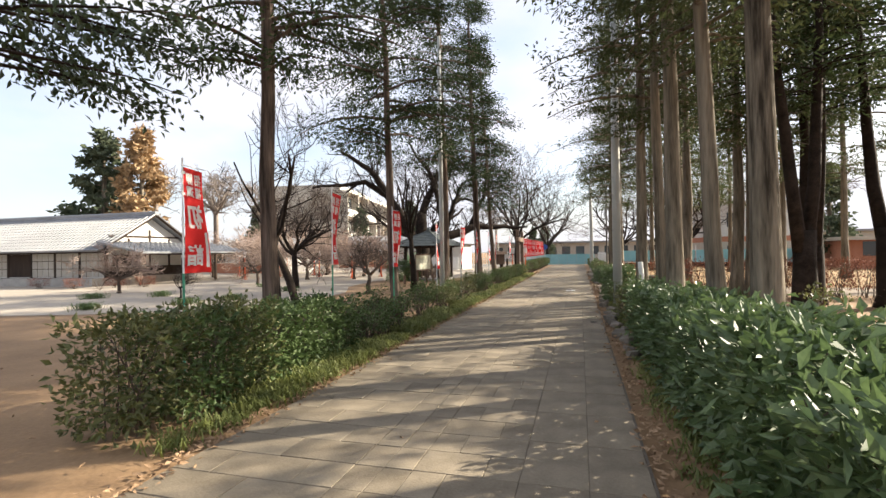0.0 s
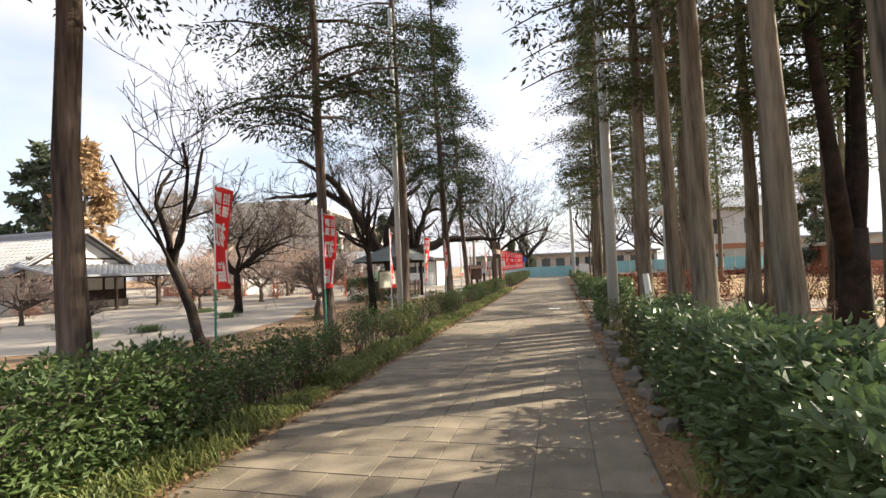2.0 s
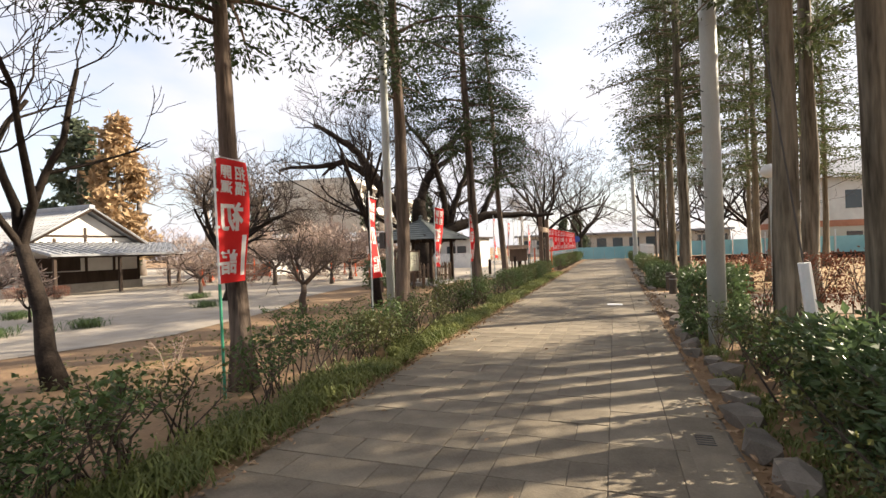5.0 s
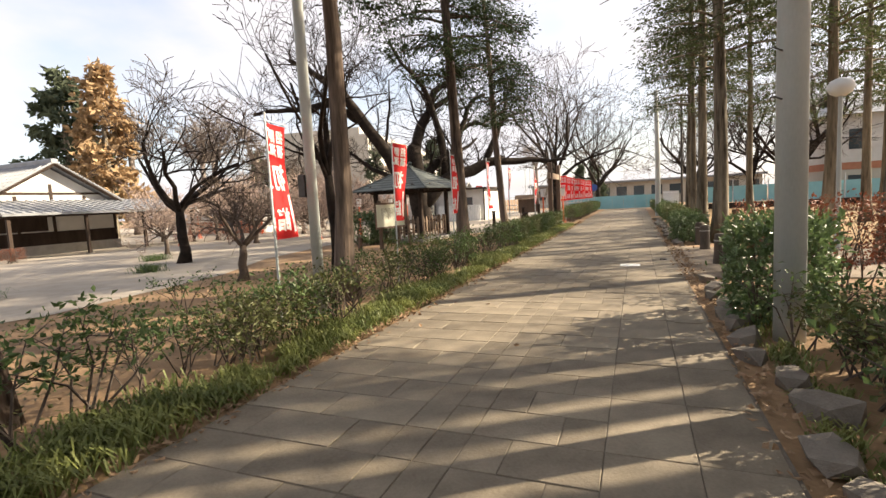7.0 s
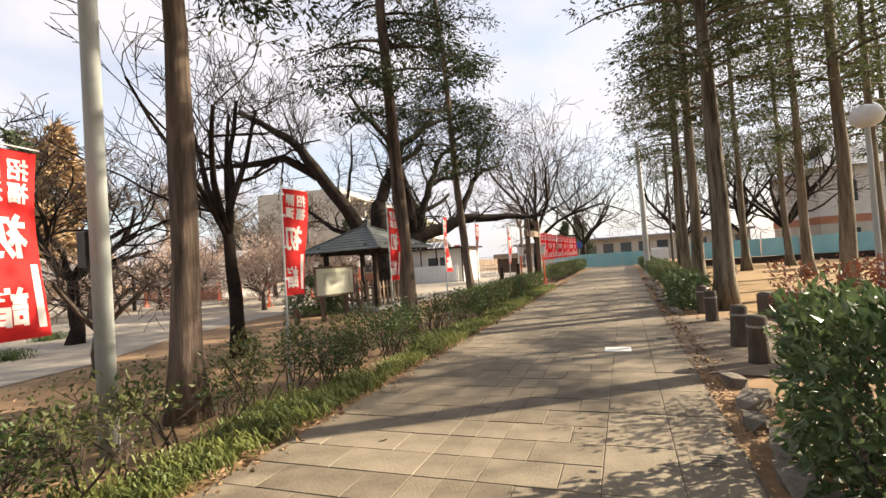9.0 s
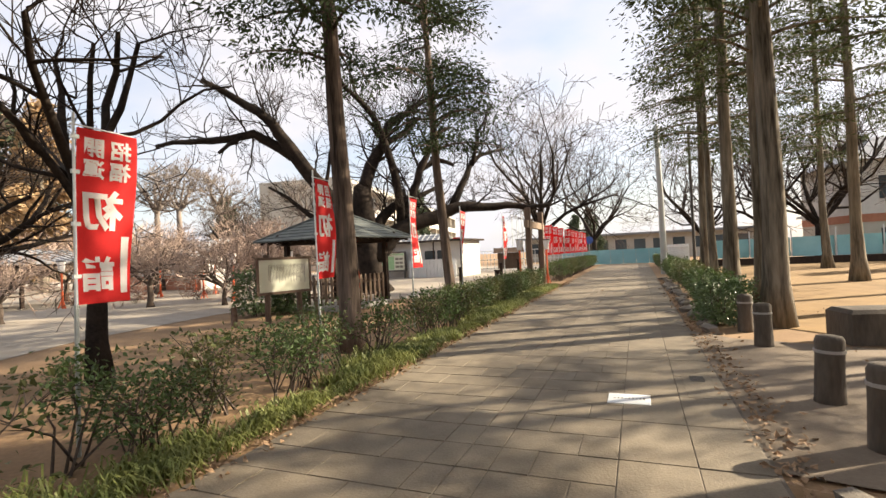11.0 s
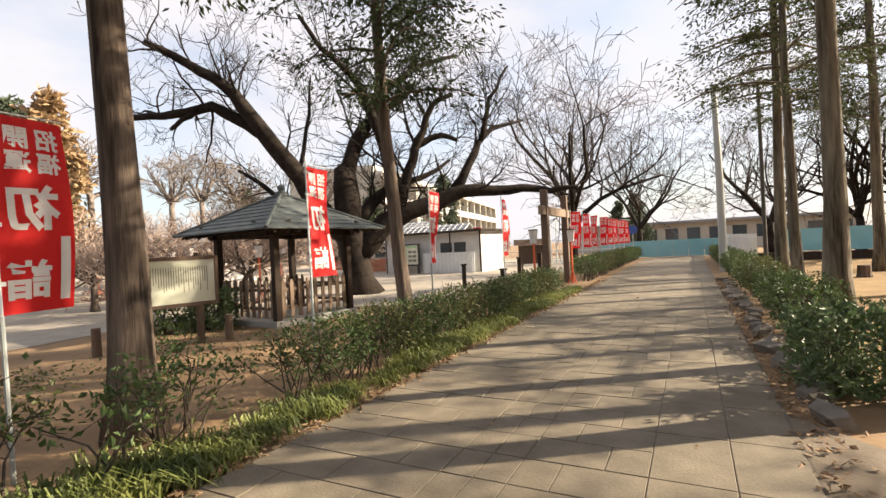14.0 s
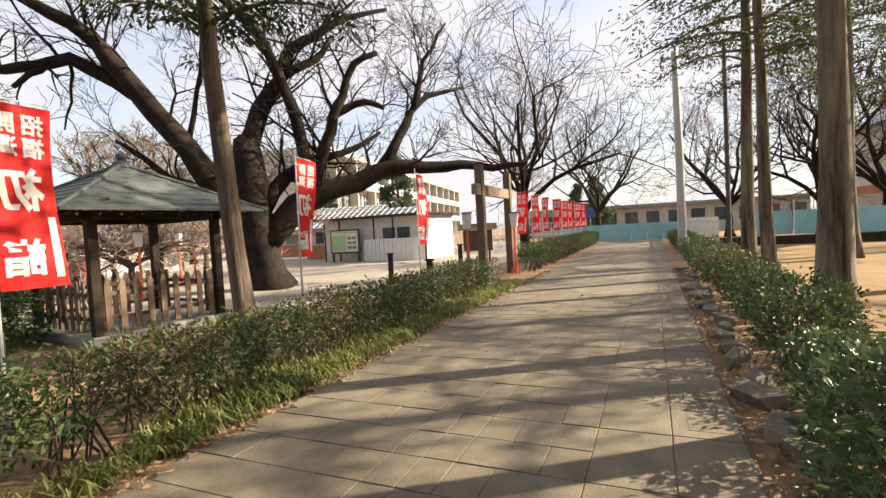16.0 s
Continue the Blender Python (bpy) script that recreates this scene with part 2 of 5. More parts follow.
def chamfer_box(w, d, h, b):
    """A box on z = 0 with its top edge chamfered."""
    x, y = w / 2, d / 2
    v = np.array([(-x, -y, 0), (x, -y, 0), (x, y, 0), (-x, y, 0), (-x, -y, h - b), (x, -y, h - b), (x, y, h - b), (-x, y, h - b),
                  (-x + b, -y + b, h), (x - b, -y + b, h), (x - b, y - b, h), (-x + b, y - b, h)])
    f = [(3, 2, 1, 0), (8, 9, 10, 11)]
    for k in (0, 4):
        f += [(k + i, k + (i + 1) % 4, k + 4 + (i + 1) % 4, k + 4 + i) for i in range(4)]
    return v, f


def thing(name, label, category, at=(0, 0, 0), turn=0.0, group="", kind=""):
    e = new(name)
    e.empty_display_size = 0.2
    e.matrix_basis = pose(*at, 0, 0, turn)
    return tagged(e, label, category, group, kind)


def part(parent, name, parts, mat, label="", smooth=False, kind=""):
    me = parts if isinstance(parts, bpy.types.Mesh) else parts.mesh(name, mat, smooth)
    ob = new(name, me)
    ob.parent = parent
    return tagged(ob, label, kind=kind)


def solid(name, parts, mat, label, category="", kind="", group="", smooth=False):
    return tagged(new(name, parts.mesh(name, mat, smooth)), label, category, group, kind)


def rnd(n, lo=-1.0, hi=1.0):
    return np.random.uniform(lo, hi, n)


def unit(n):
    v = np.random.normal(size=(n, 3))
    return v / np.linalg.norm(v, axis=1)[:, None]

# ---- ground ----
ROAD_L, ROAD_R, ROAD_END = -2.85, 0.52, 56.0
g = Parts()
g.add([(-600, -300, -0.03), (600, -300, -0.03), (600, 900, -0.03), (-600, 900, -0.03)], [(0, 1, 2, 3)])
solid("ground", g, M_DIRT, "bare brown earth of the park", kind="structure")


def sheet(name, outline, z, mat, label, bumps=0.0):
    p = Parts()
    p.add([(x, y, z) for x, y in outline], [tuple(range(len(outline)))])
    return solid(name, p, mat, label, kind="structure")


sheet("gravel_plaza", [(-90, 8.3), (-22, 7.6), (-14, 9.9), (-9.6, 11.6), (-8.6, 14), (-9.2, 18), (-10.6, 21), (-11.2, 25), (-10.6, 28), (-7.2, 29), (-5.3, 31), (-4.3, 33.5), (-4.3, 36), (-5.4, 38), (-6, 64), (-90, 64)], -0.018, M_GRAVEL, "pale trodden gravel of the plaza")
sheet("dry_lawn", [(2.2, 23.2), (14, 21.0), (60, 21), (60, 46.5), (1.3, 46.5), (1.2, 24.5)], -0.017, M_STRAW, "straw-coloured dry winter turf")
sheet("side_path", [(0.52, 18.1), (1.2, 17.95), (4, 18.2), (24, 17.9), (24, 21), (8, 21.6), (2.5, 22.0), (1.0, 22.6), (0.52, 23.2)], -0.012, M_PATH, "pale trodden side path through the opening")

road = thing("road", "straight path paved with stone slabs", "", kind="structure")
rb = Parts()
rb.box(ROAD_L, -6, -0.06, ROAD_R, ROAD_END, -0.0055)
part(road, "bedding", rb, M_MORTAR, "dark jointing mortar")

# kerb of rough stones along the planted bed on the sunny side
kerb = thing("stone_edging", "row of rough grey edging stones", "", kind="structure")
stone_meshes = []
for k in range(7):
    bm = bmesh.new()
    bmesh.ops.create_icosphere(bm, subdivisions=1, radius=1.0)
    for v in bm.verts:
        c = v.co
        c.x, c.y, c.z = (max(-0.62, min(0.62, c.x)) * 0.20, max(-0.72, min(0.72, c.y)) * 0.34, max(-0.7, min(0.6, c.z)) * 0.17)
        c += Vector(noise.noise_vector(c * 7 + Vector((k * 7, 0, 0)))) * 0.055
    me = bpy.data.meshes.new("stone")
    bm.to_mesh(me)
    bm.free()
    me.materials.append(M_STONE)
    stone_meshes.append(me)
rs = random.Random(4)
y = 7.5
while y < 36:
    if not 17.9 < y < 23.0:
        ob = new("stone", stone_meshes[rs.randrange(7)])
        s = rs.uniform(0.5, 1.0)
        ob.matrix_basis = pose(0.76 + rs.uniform(-0.10, 0.10), y, 0.015, rs.uniform(-9, 9), rs.uniform(-9, 9), rs.uniform(-35, 35)) @ Matrix.Diagonal((s, s, s * rs.uniform(0.7, 1.2), 1))
        ob.parent = kerb
    y += rs.uniform(0.36, 0.72)


# ---- plants ----
def conifer(seed, height, crown_from, radius, trunk_r, branches, mat_leaf, mat_bark, label, lean=0.0, sprays=11, strips=9, leaf=1.0):
    np.random.seed(seed)
    r = random.Random(seed)
    tree = thing("conifer_tree", label, "tree", group="avenue trees")
    n = 12
    zs = np.linspace(0, 1, n) ** 1.3 * height
    wob = np.cumsum(rnd((n, 2)), 0) * 0.035
    wob[:2] = 0
    pts = np.stack([wob[:, 0] + lean * zs, wob[:, 1], zs - 0.05], 1)
    rad = trunk_r * (1 - zs / height * 0.88)
    rad[0] *= 1.65
    rad[1] *= 1.12
    t = Parts()
    t.tube(pts, rad, 14, wob=0.16)
    part(tree, "trunk", t, mat_bark, smooth=True)
    b, f = Parts(), Parts()
    for i in range(branches):
        u = (i + r.random()) / branches
        z = crown_from + (height - crown_from) * u ** 1.1
        reach = radius * (1 - 0.8 * u) * r.uniform(0.65, 1.15) * min(1, 0.55 + u * 5)
        a = r.uniform(0, 2 * math.pi)
        c = np.array([np.interp(z, pts[:, 2], pts[:, 0]), np.interp(z, pts[:, 2], pts[:, 1]), z])
        out = np.array([math.cos(a), math.sin(a), 0])
        s = np.linspace(0, 1, 5)
        line = c + out * (s * reach)[:, None] + np.array([0, 0, 1]) * (reach * (0.30 * s - 0.42 * s * s))[:, None]
        b.tube(line, 0.035 * (1 - 0.8 * s) * (0.6 + reach * 0.25), 4, cap=False)
        k = sprays
        q = np.random.uniform(0.18, 1.0, k)
        base = np.stack([np.interp(q, s, line[:, j]) for j in range(3)], 1)
        sidev = np.array([-out[1], out[0], 0])
        base += sidev * (rnd(k) * reach * 0.30 * (0.3 + q))[:, None] + np.array([0, 0, 1]) * rnd(k, -0.10, 0.12)[:, None]
        spread = np.random.normal(size=(k * strips, 3)) * np.array([0.15, 0.15, 0.075])
        base = np.repeat(base, strips, 0) + spread
        way = out * 0.25 + spread * 5.0 + np.array([0, 0, -0.45]) + unit(k * strips) * 0.55
        f.leaves(base, way, unit(k * strips), rnd(k * strips, 0.07, 0.15) * leaf, rnd(k * strips, 0.022, 0.048) * leaf, 0.15)
    part(tree, "branch", b, mat_bark)
    part(tree, "foliage", f, mat_leaf)
    return tree


def grow(p, start, way, length, r0, level, rr, droop=0.0, twig=None, min_r=0.006, split=(3, 5), spread=0.75):
    """A crooked limb with smaller ones along it."""
    n = 5 if level > 1 else (3 if level else 2)
    pts, d, q = [np.array(start, float)], np.array(way, float), np.array(start, float)
    d /= np.linalg.norm(d)
    for i in range(n):
        d = d + np.array([rr.gauss(0, 0.20), rr.gauss(0, 0.20), rr.gauss(0, 0.15) + 0.05 - droop])
        d /= np.linalg.norm(d)
        q = q + d * length / n
        pts.append(q)
    rad = np.linspace(r0, max(r0 * 0.42, min_r), n + 1)
    (twig if (twig is not None and level <= 1) else p).tube(pts, rad, 7 if r0 > 0.06 else (4 if r0 > 0.015 else 3), cap=level == 0 and r0 > 0.02, wob=0.2 if r0 > 0.06 else 0)
    if level == 0:
        return
    for k in range(rr.randint(*split)):
        i = rr.randint(1, n)
        f = 1 - 0.35 * i / n
        v = np.array(pts[i]) - np.array(pts[i - 1])
        v /= np.linalg.norm(v)
        s = np.array([rr.gauss(0, 1), rr.gauss(0, 1), rr.gauss(0.15, 0.6)])
        s -= v * s.dot(v)
        s /= np.linalg.norm(s) + 1e-9
        nd = v * (1 - spread * 0.5) + s * spread
        grow(p, pts[i], nd, length * rr.uniform(0.5, 0.78) * f / 0.8, max(rad[i] * rr.uniform(0.5, 0.7), min_r), level - 1, rr, droop, twig, min_r, split, spread)


def bare_tree(seed, trunk_h, trunk_r, limb, limbs, levels, label, mat_bark, mat_twig, lean=(0, 0), rise=0.75, min_r=0.006, split=(3, 5), name="bare_tree", group="bare trees", droop=0.0):
    np.random.seed(seed)
    rr = random.Random(seed)
    tree = thing(name, label, "tree", group=group)
    p, tw = Parts(), Parts()
    n = 5
    s = np.linspace(0, 1, n)
    pts = np.stack([lean[0] * s ** 1.3 + rnd(n) * 0.03, lean[1] * s ** 1.3 + rnd(n) * 0.03, s * trunk_h - 0.04], 1)
    rad = trunk_r * (1.0 - 0.3 * s)
    rad[0] *= 1.4
    p.tube(pts, rad, 10, wob=0.2)
    a0 = rr.uniform(0, 6.28)
    for k in range(limbs):
        a = a0 + k * 6.283 / limbs + rr.uniform(-0.4, 0.4)
        at = pts[-1] if k % 2 == 0 else pts[-1] * 0.75 + pts[-2] * 0.25
        grow(p, at, (math.cos(a), math.sin(a), rise * rr.uniform(0.7, 1.5)), limb * rr.uniform(0.8, 1.15), trunk_r * rr.uniform(0.45, 0.6), levels, rr, droop, tw, min_r, split)
    part(tree, "trunk", p, mat_bark, smooth=True)
    if tw.n:
        part(tree, "twigs", tw, mat_twig)
    return tree


def place(tree, x, y, turn=0.0, s=1.0, z=-0.03):
    tree.matrix_basis = pose(x, y, z, 0, 0, turn) @ Matrix.Scale(s, 4)
    return tree


def again(tree, x, y, turn, s=1.0, z=-0.03):
    """Another tree of the same growth."""
    c = copy_thing(tree, pose(x, y, z, 0, 0, turn))
    c.scale = (s, s, s)
    return c


# avenue conifers on the plaza side
LEFT = "tall conifer with dark drooping foliage and brown bark"
c1 = place(conifer(11, 15.0, 4.3, 2.6, 0.13, 84, M_NEEDLE, M_CEDAR, LEFT, sprays=15, strips=22), -4.42, 6.3)
place(conifer(12, 14.0, 4.2, 2.6, 0.115, 84, M_NEEDLE, M_CEDAR, LEFT, lean=-0.03, sprays=15, strips=22), -4.38, 11.3)
place(conifer(13, 15.0, 4.6, 2.5, 0.15, 80, M_NEEDLE, M_CEDAR, LEFT, lean=-0.01, sprays=14, strips=22), -4.40, 15.85)
place(conifer(14, 14.0, 4.4, 2.4, 0.165, 66, M_NEEDLE, M_CEDAR, LEFT, lean=-0.035, sprays=14, strips=22), -4.25, 21.05)
place(conifer(15, 13.0, 3.8, 2.5, 0.125, 66, M_NEEDLE, M_CEDAR, LEFT, lean=-0.05, sprays=14, strips=22), -4.3, 25.5)

# grove on the other side
RIGHT = "tall cedar with grey fibrous bark and high olive crown"
ra = place(conifer(21, 17.0, 5.0, 2.9, 0.175, 64, M_NEEDLE_R, M_GREYBARK, RIGHT, strips=18, leaf=1.15), 2.25, 6.72)
rb1 = place(conifer(22, 16.0, 4.5, 2.7, 0.13, 62, M_NEEDLE_R, M_GREYBARK, RIGHT, lean=-0.012, strips=18, leaf=1.15), 2.01, 7.87)
rc = place(conifer(23, 17.0, 5.2, 2.8, 0.165, 64, M_NEEDLE_R, M_GREYBARK, RIGHT, strips=18, leaf=1.15), 1.77, 9.83)
rl = [place(conifer(24 + i, 17.0 - i, 4.8 - i * 0.5, 2.9, (0.17, 0.14)[i], 52, M_NEEDLE_R, M_GREYBARK, RIGHT, sprays=11, strips=16, leaf=1.35), x, y) for i, (x, y) in enumerate(((4.6, 16.4), (4.85, 16.0)))]
for src, x, y, turn, s in ((rb1, 1.84, 11.8, 70, 1.0), (rc, 1.60, 13.38, 160, 0.9), (ra, 1.83, 23.85, 30, 1.0), (rb1, 2.0, 25.65, 110, 1.0), (rc, 1.85, 27.9, 250, 1.0),
                        (rb1, 2.08, 32.4, 300, 0.95), (ra, 2.05, 34.3, 200, 0.85), (rc, 6.0, 33.0, 80, 1.0), (rc, 3.9, 20.0, 10, 1.1), (ra, 6.8, 17.2, 220, 1.0),
                        (rb1, 7.0, 30.0, 180, 1.0), (rb1, 8.8, 25.0, 20, 1.0), (rc, 7.6, 41.0, 140, 0.95), (ra, 10.5, 20.0, 60, 1.0), (rc, 12.5, 28.0, 70, 1.0), (ra, 8.6, 12.0, 270, 1.0),
                        (rc, 4.9, 26.5, 310, 1.0), (rb1, 9.5, 35.5, 15, 1.0), (rc, 6.3, 7.6, 15, 1.0), (ra, 5.2, 38.5, 95, 1.0), (rc, 4.6, 3.2, 95, 1.0), (ra, 9.5, 3.0, 45, 1.1)):
    again(src if x < 3 else rl[src is rb1], x, y, turn, s)

# the spreading old cherry beside the shelter
np.random.seed(5)
rr = random.Random(8)
big = thing("old_cherry_tree", "huge old bare cherry with black bark and spreading limbs", "tree", (-10.2, 32.2, -0.03))
bp, bt = Parts(), Parts()
bp.tube([(0.05, 0.05, -0.1), (-0.05, -0.05, 0.4), (-0.2, -0.18, 1.3), (-0.26, -0.24, 2.2), (-0.28, -0.26, 2.9), (-0.3, -0.28, 3.7), (-0.32, -0.28, 4.3), (-0.3, -0.26, 4.36)],
        [0.76, 0.54, 0.46, 0.48, 0.46, 0.40, 0.34, 0.2], 16, wob=0.2)


def limb(points, r0, r1, subs, length, back=0.0):
    """A crooked main limb; back leads it away behind the trunk's plane (or before it)."""
    s = np.linspace(0, 1, len(points)) ** 1.4
    pts = np.array(points, float) + np.outer(s * back, (-0.68, 0.73, 0))
    fine = np.linspace(0, len(pts) - 1, 2 * len(pts) - 1)
    pts = np.stack([np.interp(fine, range(len(pts)), pts[:, k]) for k in range(3)], 1)
    pts[1:-1] = pts[1:-1] * 0.6 + (pts[:-2] + pts[2:]) * 0.2 + rnd((len(pts) - 2, 3)) * 0.05
    rad = np.linspace(r0, r1, len(pts))
    bp.tube(pts, rad, 9, wob=0.16)
    for k in range(subs):
        i = rr.randint(2, len(pts) - 1)
        f = rr.random()
        q = pts[i - 1] * (1 - f) + pts[i] * f
        v = pts[i] - pts[i - 1]
        v /= np.linalg.norm(v)
        d = v * 0.55 + np.array([rr.gauss(0, 0.55), rr.gauss(0, 0.55), rr.gauss(0.55, 0.5)])
        grow(bp, q, d, length * rr.uniform(0.6, 1.2), min(rad[i] * rr.uniform(0.25, 0.45), 0.055), 3, rr, 0.0, bt, 0.007, (2, 4))


limb([(-0.3, -0.3, 2.0), (-0.67, -0.63, 2.45), (-1.19, -1.12, 3.57), (-1.62, -1.52, 4.4), (-2.14, -2.01, 5.37), (-2.57, -2.41, 6.31), (-2.92, -2.74, 6.89), (-3.42, -3.21, 7.22), (-3.92, -3.67, 7.69), (-4.5, -4.2, 8.0)], 0.40, 0.09, 12, 2.0, -0.6)
limb([(-2.24, -2.11, 5.48), (-2.79, -2.62, 6.01), (-3.26, -3.06, 6.36), (-3.8, -3.57, 6.15), (-4.32, -4.05, 5.99), (-4.9, -4.6, 6.0), (-5.8, -5.2, 5.8)], 0.22, 0.07, 9, 1.8, 0.3)
limb([(-3.61, -3.38, 6.2), (-3.95, -3.7, 5.81), (-4.16, -3.9, 5.53)], 0.10, 0.06, 2, 0.9)
limb([(-0.14, -0.13, 1.29), (0.62, 0.58, 2.39), (1.29, 1.21, 2.76), (1.97, 1.85, 3.0), (2.59, 2.43, 3.45), (3.42, 3.21, 3.39), (4.31, 4.04, 3.45), (4.99, 4.68, 3.29), (5.78, 5.42, 3.43)], 0.42, 0.07, 12, 1.7, -1.0)
limb([(2.59, 2.43, 3.5), (2.99, 2.8, 4.36), (3.35, 3.14, 5.33), (3.8, 3.56, 5.91), (4.88, 4.58, 6.34)], 0.20, 0.05, 12, 1.9, 0.8)
limb([(3.35, 3.14, 5.33), (3.55, 3.33, 6.45), (3.92, 3.68, 7.45), (4.4, 4.13, 8.35)], 0.10, 0.04, 10, 1.9, 0.5)
limb([(1.01, 0.94, 2.7), (1.3, 1.22, 4.2), (1.48, 1.39, 4.99), (1.69, 1.59, 5.52), (1.93, 1.81, 6.59), (2.49, 2.33, 6.84)], 0.22, 0.08, 10, 1.8, -0.5)
limb([(1.48, 1.39, 5.05), (1.98, 1.86, 5.4), (2.38, 2.23, 5.45), (2.59, 2.43, 5.23)], 0.14, 0.07, 6, 1.5, -0.4)
limb([(0.87, 0.82, 2.7), (0.84, 0.79, 4.19), (0.59, 0.55, 5.59), (0.28, 0.27, 6.57), (0.05, 0.05, 7.17), (-0.35, -0.32, 7.61), (-0.73, -0.69, 8.04), (-1.2, -1.2, 9.0)], 0.21, 0.06, 13, 2.0, -0.9)
limb([(-0.31, -0.29, 3.9), (-0.03, -0.03, 5.3), (0.44, 0.41, 6.08), (0.71, 0.66, 7.11), (1.32, 1.24, 7.69), (2.01, 1.89, 8.3), (3.03, 2.84, 8.84)], 0.30, 0.06, 14, 2.1, 1.0)
limb([(0.44, 0.41, 6.08), (1.0, 0.93, 6.57), (1.43, 1.34, 7.0), (1.51, 1.42, 7.39)], 0.15, 0.07, 7, 1.7, 0.3)
limb([(-1.39, -1.3, 4.2), (-1.17, -1.09, 5.72), (-1.05, -0.98, 6.57), (-1.0, -0.95, 7.6)], 0.08, 0.03, 6, 1.5, 0.4)
limb([(-0.4, -0.4, 2.6), (-1.3, -1.22, 2.9), (-1.76, -1.65, 3.1), (-2.39, -2.24, 4.04), (-2.9, -2.7, 4.5)], 0.16, 0.05, 7, 1.6, 1.5)
limb([(-0.03, -0.03, 2.4), (0.4, 0.37, 3.3), (1.05, 0.99, 3.81), (1.82, 1.71, 4.07), (2.8, 2.6, 4.9)], 0.26, 0.06, 8, 1.8, 1.6)
part(big, "trunk", bp, M_CHERRY, smooth=True)
part(big, "twigs", bt, M_CHERRY)

# bare trees of the plaza
ch = place(bare_tree(31, 1.7, 0.17, 2.6, 6, 4, "bare cherry tree with a vase-shaped crown", M_CHERRY, M_TWIG, min_r=0.008, split=(3, 4)), -13.0, 20.2)
place(bare_tree(32, 1.9, 0.115, 2.3, 4, 4, "leaning bare plum tree with dark bark", M_CHERRY, M_CHERRY, lean=(-0.95, 0.2), rise=2.0, split=(2, 3), droop=-0.05), -6.75, 10.75)
place(bare_tree(33, 2.2, 0.13, 2.7, 6, 4, "bare cherry tree with dark forked limbs", M_CHERRY, M_CHERRY, lean=(-0.15, 0), rise=2.1, split=(2, 4), droop=-0.06), -6.5, 18.8)
pl = place(bare_tree(34, 0.8, 0.10, 1.0, 5, 3, "small pruned bare plum tree", M_TWIG, M_TWIG, lean=(0.1, 0)), -7.9, 17.3)
far_ch = place(bare_tree(35, 2.2, 0.26, 6.0, 6, 4, "bare cherry tree beyond the banners", M_CHERRY, M_TWIG, min_r=0.010, rise=1.5, split=(3, 4), droop=-0.02), -5.3, 43.0)
for x, y, a, s in ((-3.6, 58.5, 40, 1.0), (4.6, 57.5, 90, 0.95), (7.5, 50.0, 150, 0.9), (9.5, 48.5, 260, 1.0)):
    again(far_ch, x, y, a, s)
for x, y, a, s in ((-24.5, 40, 140, 1.1), (-14.6, 15.0, 20, 0.22), (-29, 45, 240, 1.3)):
    again(ch, x, y, a, s)
pink = place(bare_tree(36, 0.9, 0.12, 1.7, 6, 3, "pruned plum tree with a haze of pale pink twigs", M_TWIG, M_PLUMTWIG, rise=0.55, min_r=0.011, split=(4, 6), name="plum_tree", group="plum trees"), -16.5, 27.0)
for x, y, a, s in ((-14.5, 31.0, 50, 1.0), (-18.5, 33, 90, 1.1), (-21.5, 29.5, 130, 1.1), (-20, 36, 170, 1.2), (-24, 33, 200, 1.2), (-16.0, 37.5, 240, 1.1), (-13.5, 27.5, 280, 0.8), (-26, 29.8, 310, 1.1),
                   (-22.5, 40.5, 20, 1.3), (-28, 36.5, 70, 1.3), (-17, 22.8, 15, 0.75), (-19.5, 16.6, 60, 0.7)):
    again(pink, x, y, a, s)
tall = place(bare_tree(37, 6.5, 0.28, 2.6, 6, 3, "tall slender bare tree", M_HAZETWIG, M_HAZETWIG, rise=1.4, min_r=0.02), -38, 44)
for x, y, a, s in ((-36, 49, 60, 1.0), (-42, 40, 120, 1.1), (-29, 52, 10, 0.9), (-45, 52, 200, 1.2), (-24, 56, 77, 0.8), (16, 64, 30, 0.9), (22, 52, 99, 0.9), (-12, 72, 40, 0.8)):
    again(tall, x, y, a, s)


def clump_tree(seed, height, radius, mat, label, layers=46, low=0.12):
    np.random.seed(seed)
    r = random.Random(seed)
    tree = thing("conifer_tree", label, "tree", group="far trees")
    t, f = Parts(), Parts()
    t.tube([(0, 0, 0), (0.05, 0, height * 0.5), (0, 0, height * 0.95)], [radius * 0.09, radius * 0.06, 0.04], 8)
    for k in range(layers):
        u = k / layers
        z = height * (low + (1 - low) * u)
        a, q = r.uniform(0, 6.28), radius * (1 - u ** 1.8) * r.uniform(0.55, 1.05)
        c = np.array([math.cos(a) * q * 0.7, math.sin(a) * q * 0.7, z])
        n = 75
        base = c + np.random.normal(size=(n, 3)) * np.array([0.34, 0.34, 0.2]) * (0.4 + radius * 0.28 * (1 - u * 0.6))
        f.leaves(base, unit(n) + np.array([math.cos(a) * 0.6, math.sin(a) * 0.6, -0.2]), unit(n), rnd(n, 0.3, 0.7), rnd(n, 0.18, 0.40))
        t.tube([(0, 0, z - 0.2), c], [0.07, 0.02], 4)
    part(tree, "trunk", t, M_GREYBARK)
    part(tree, "foliage", f, mat)
    return tree


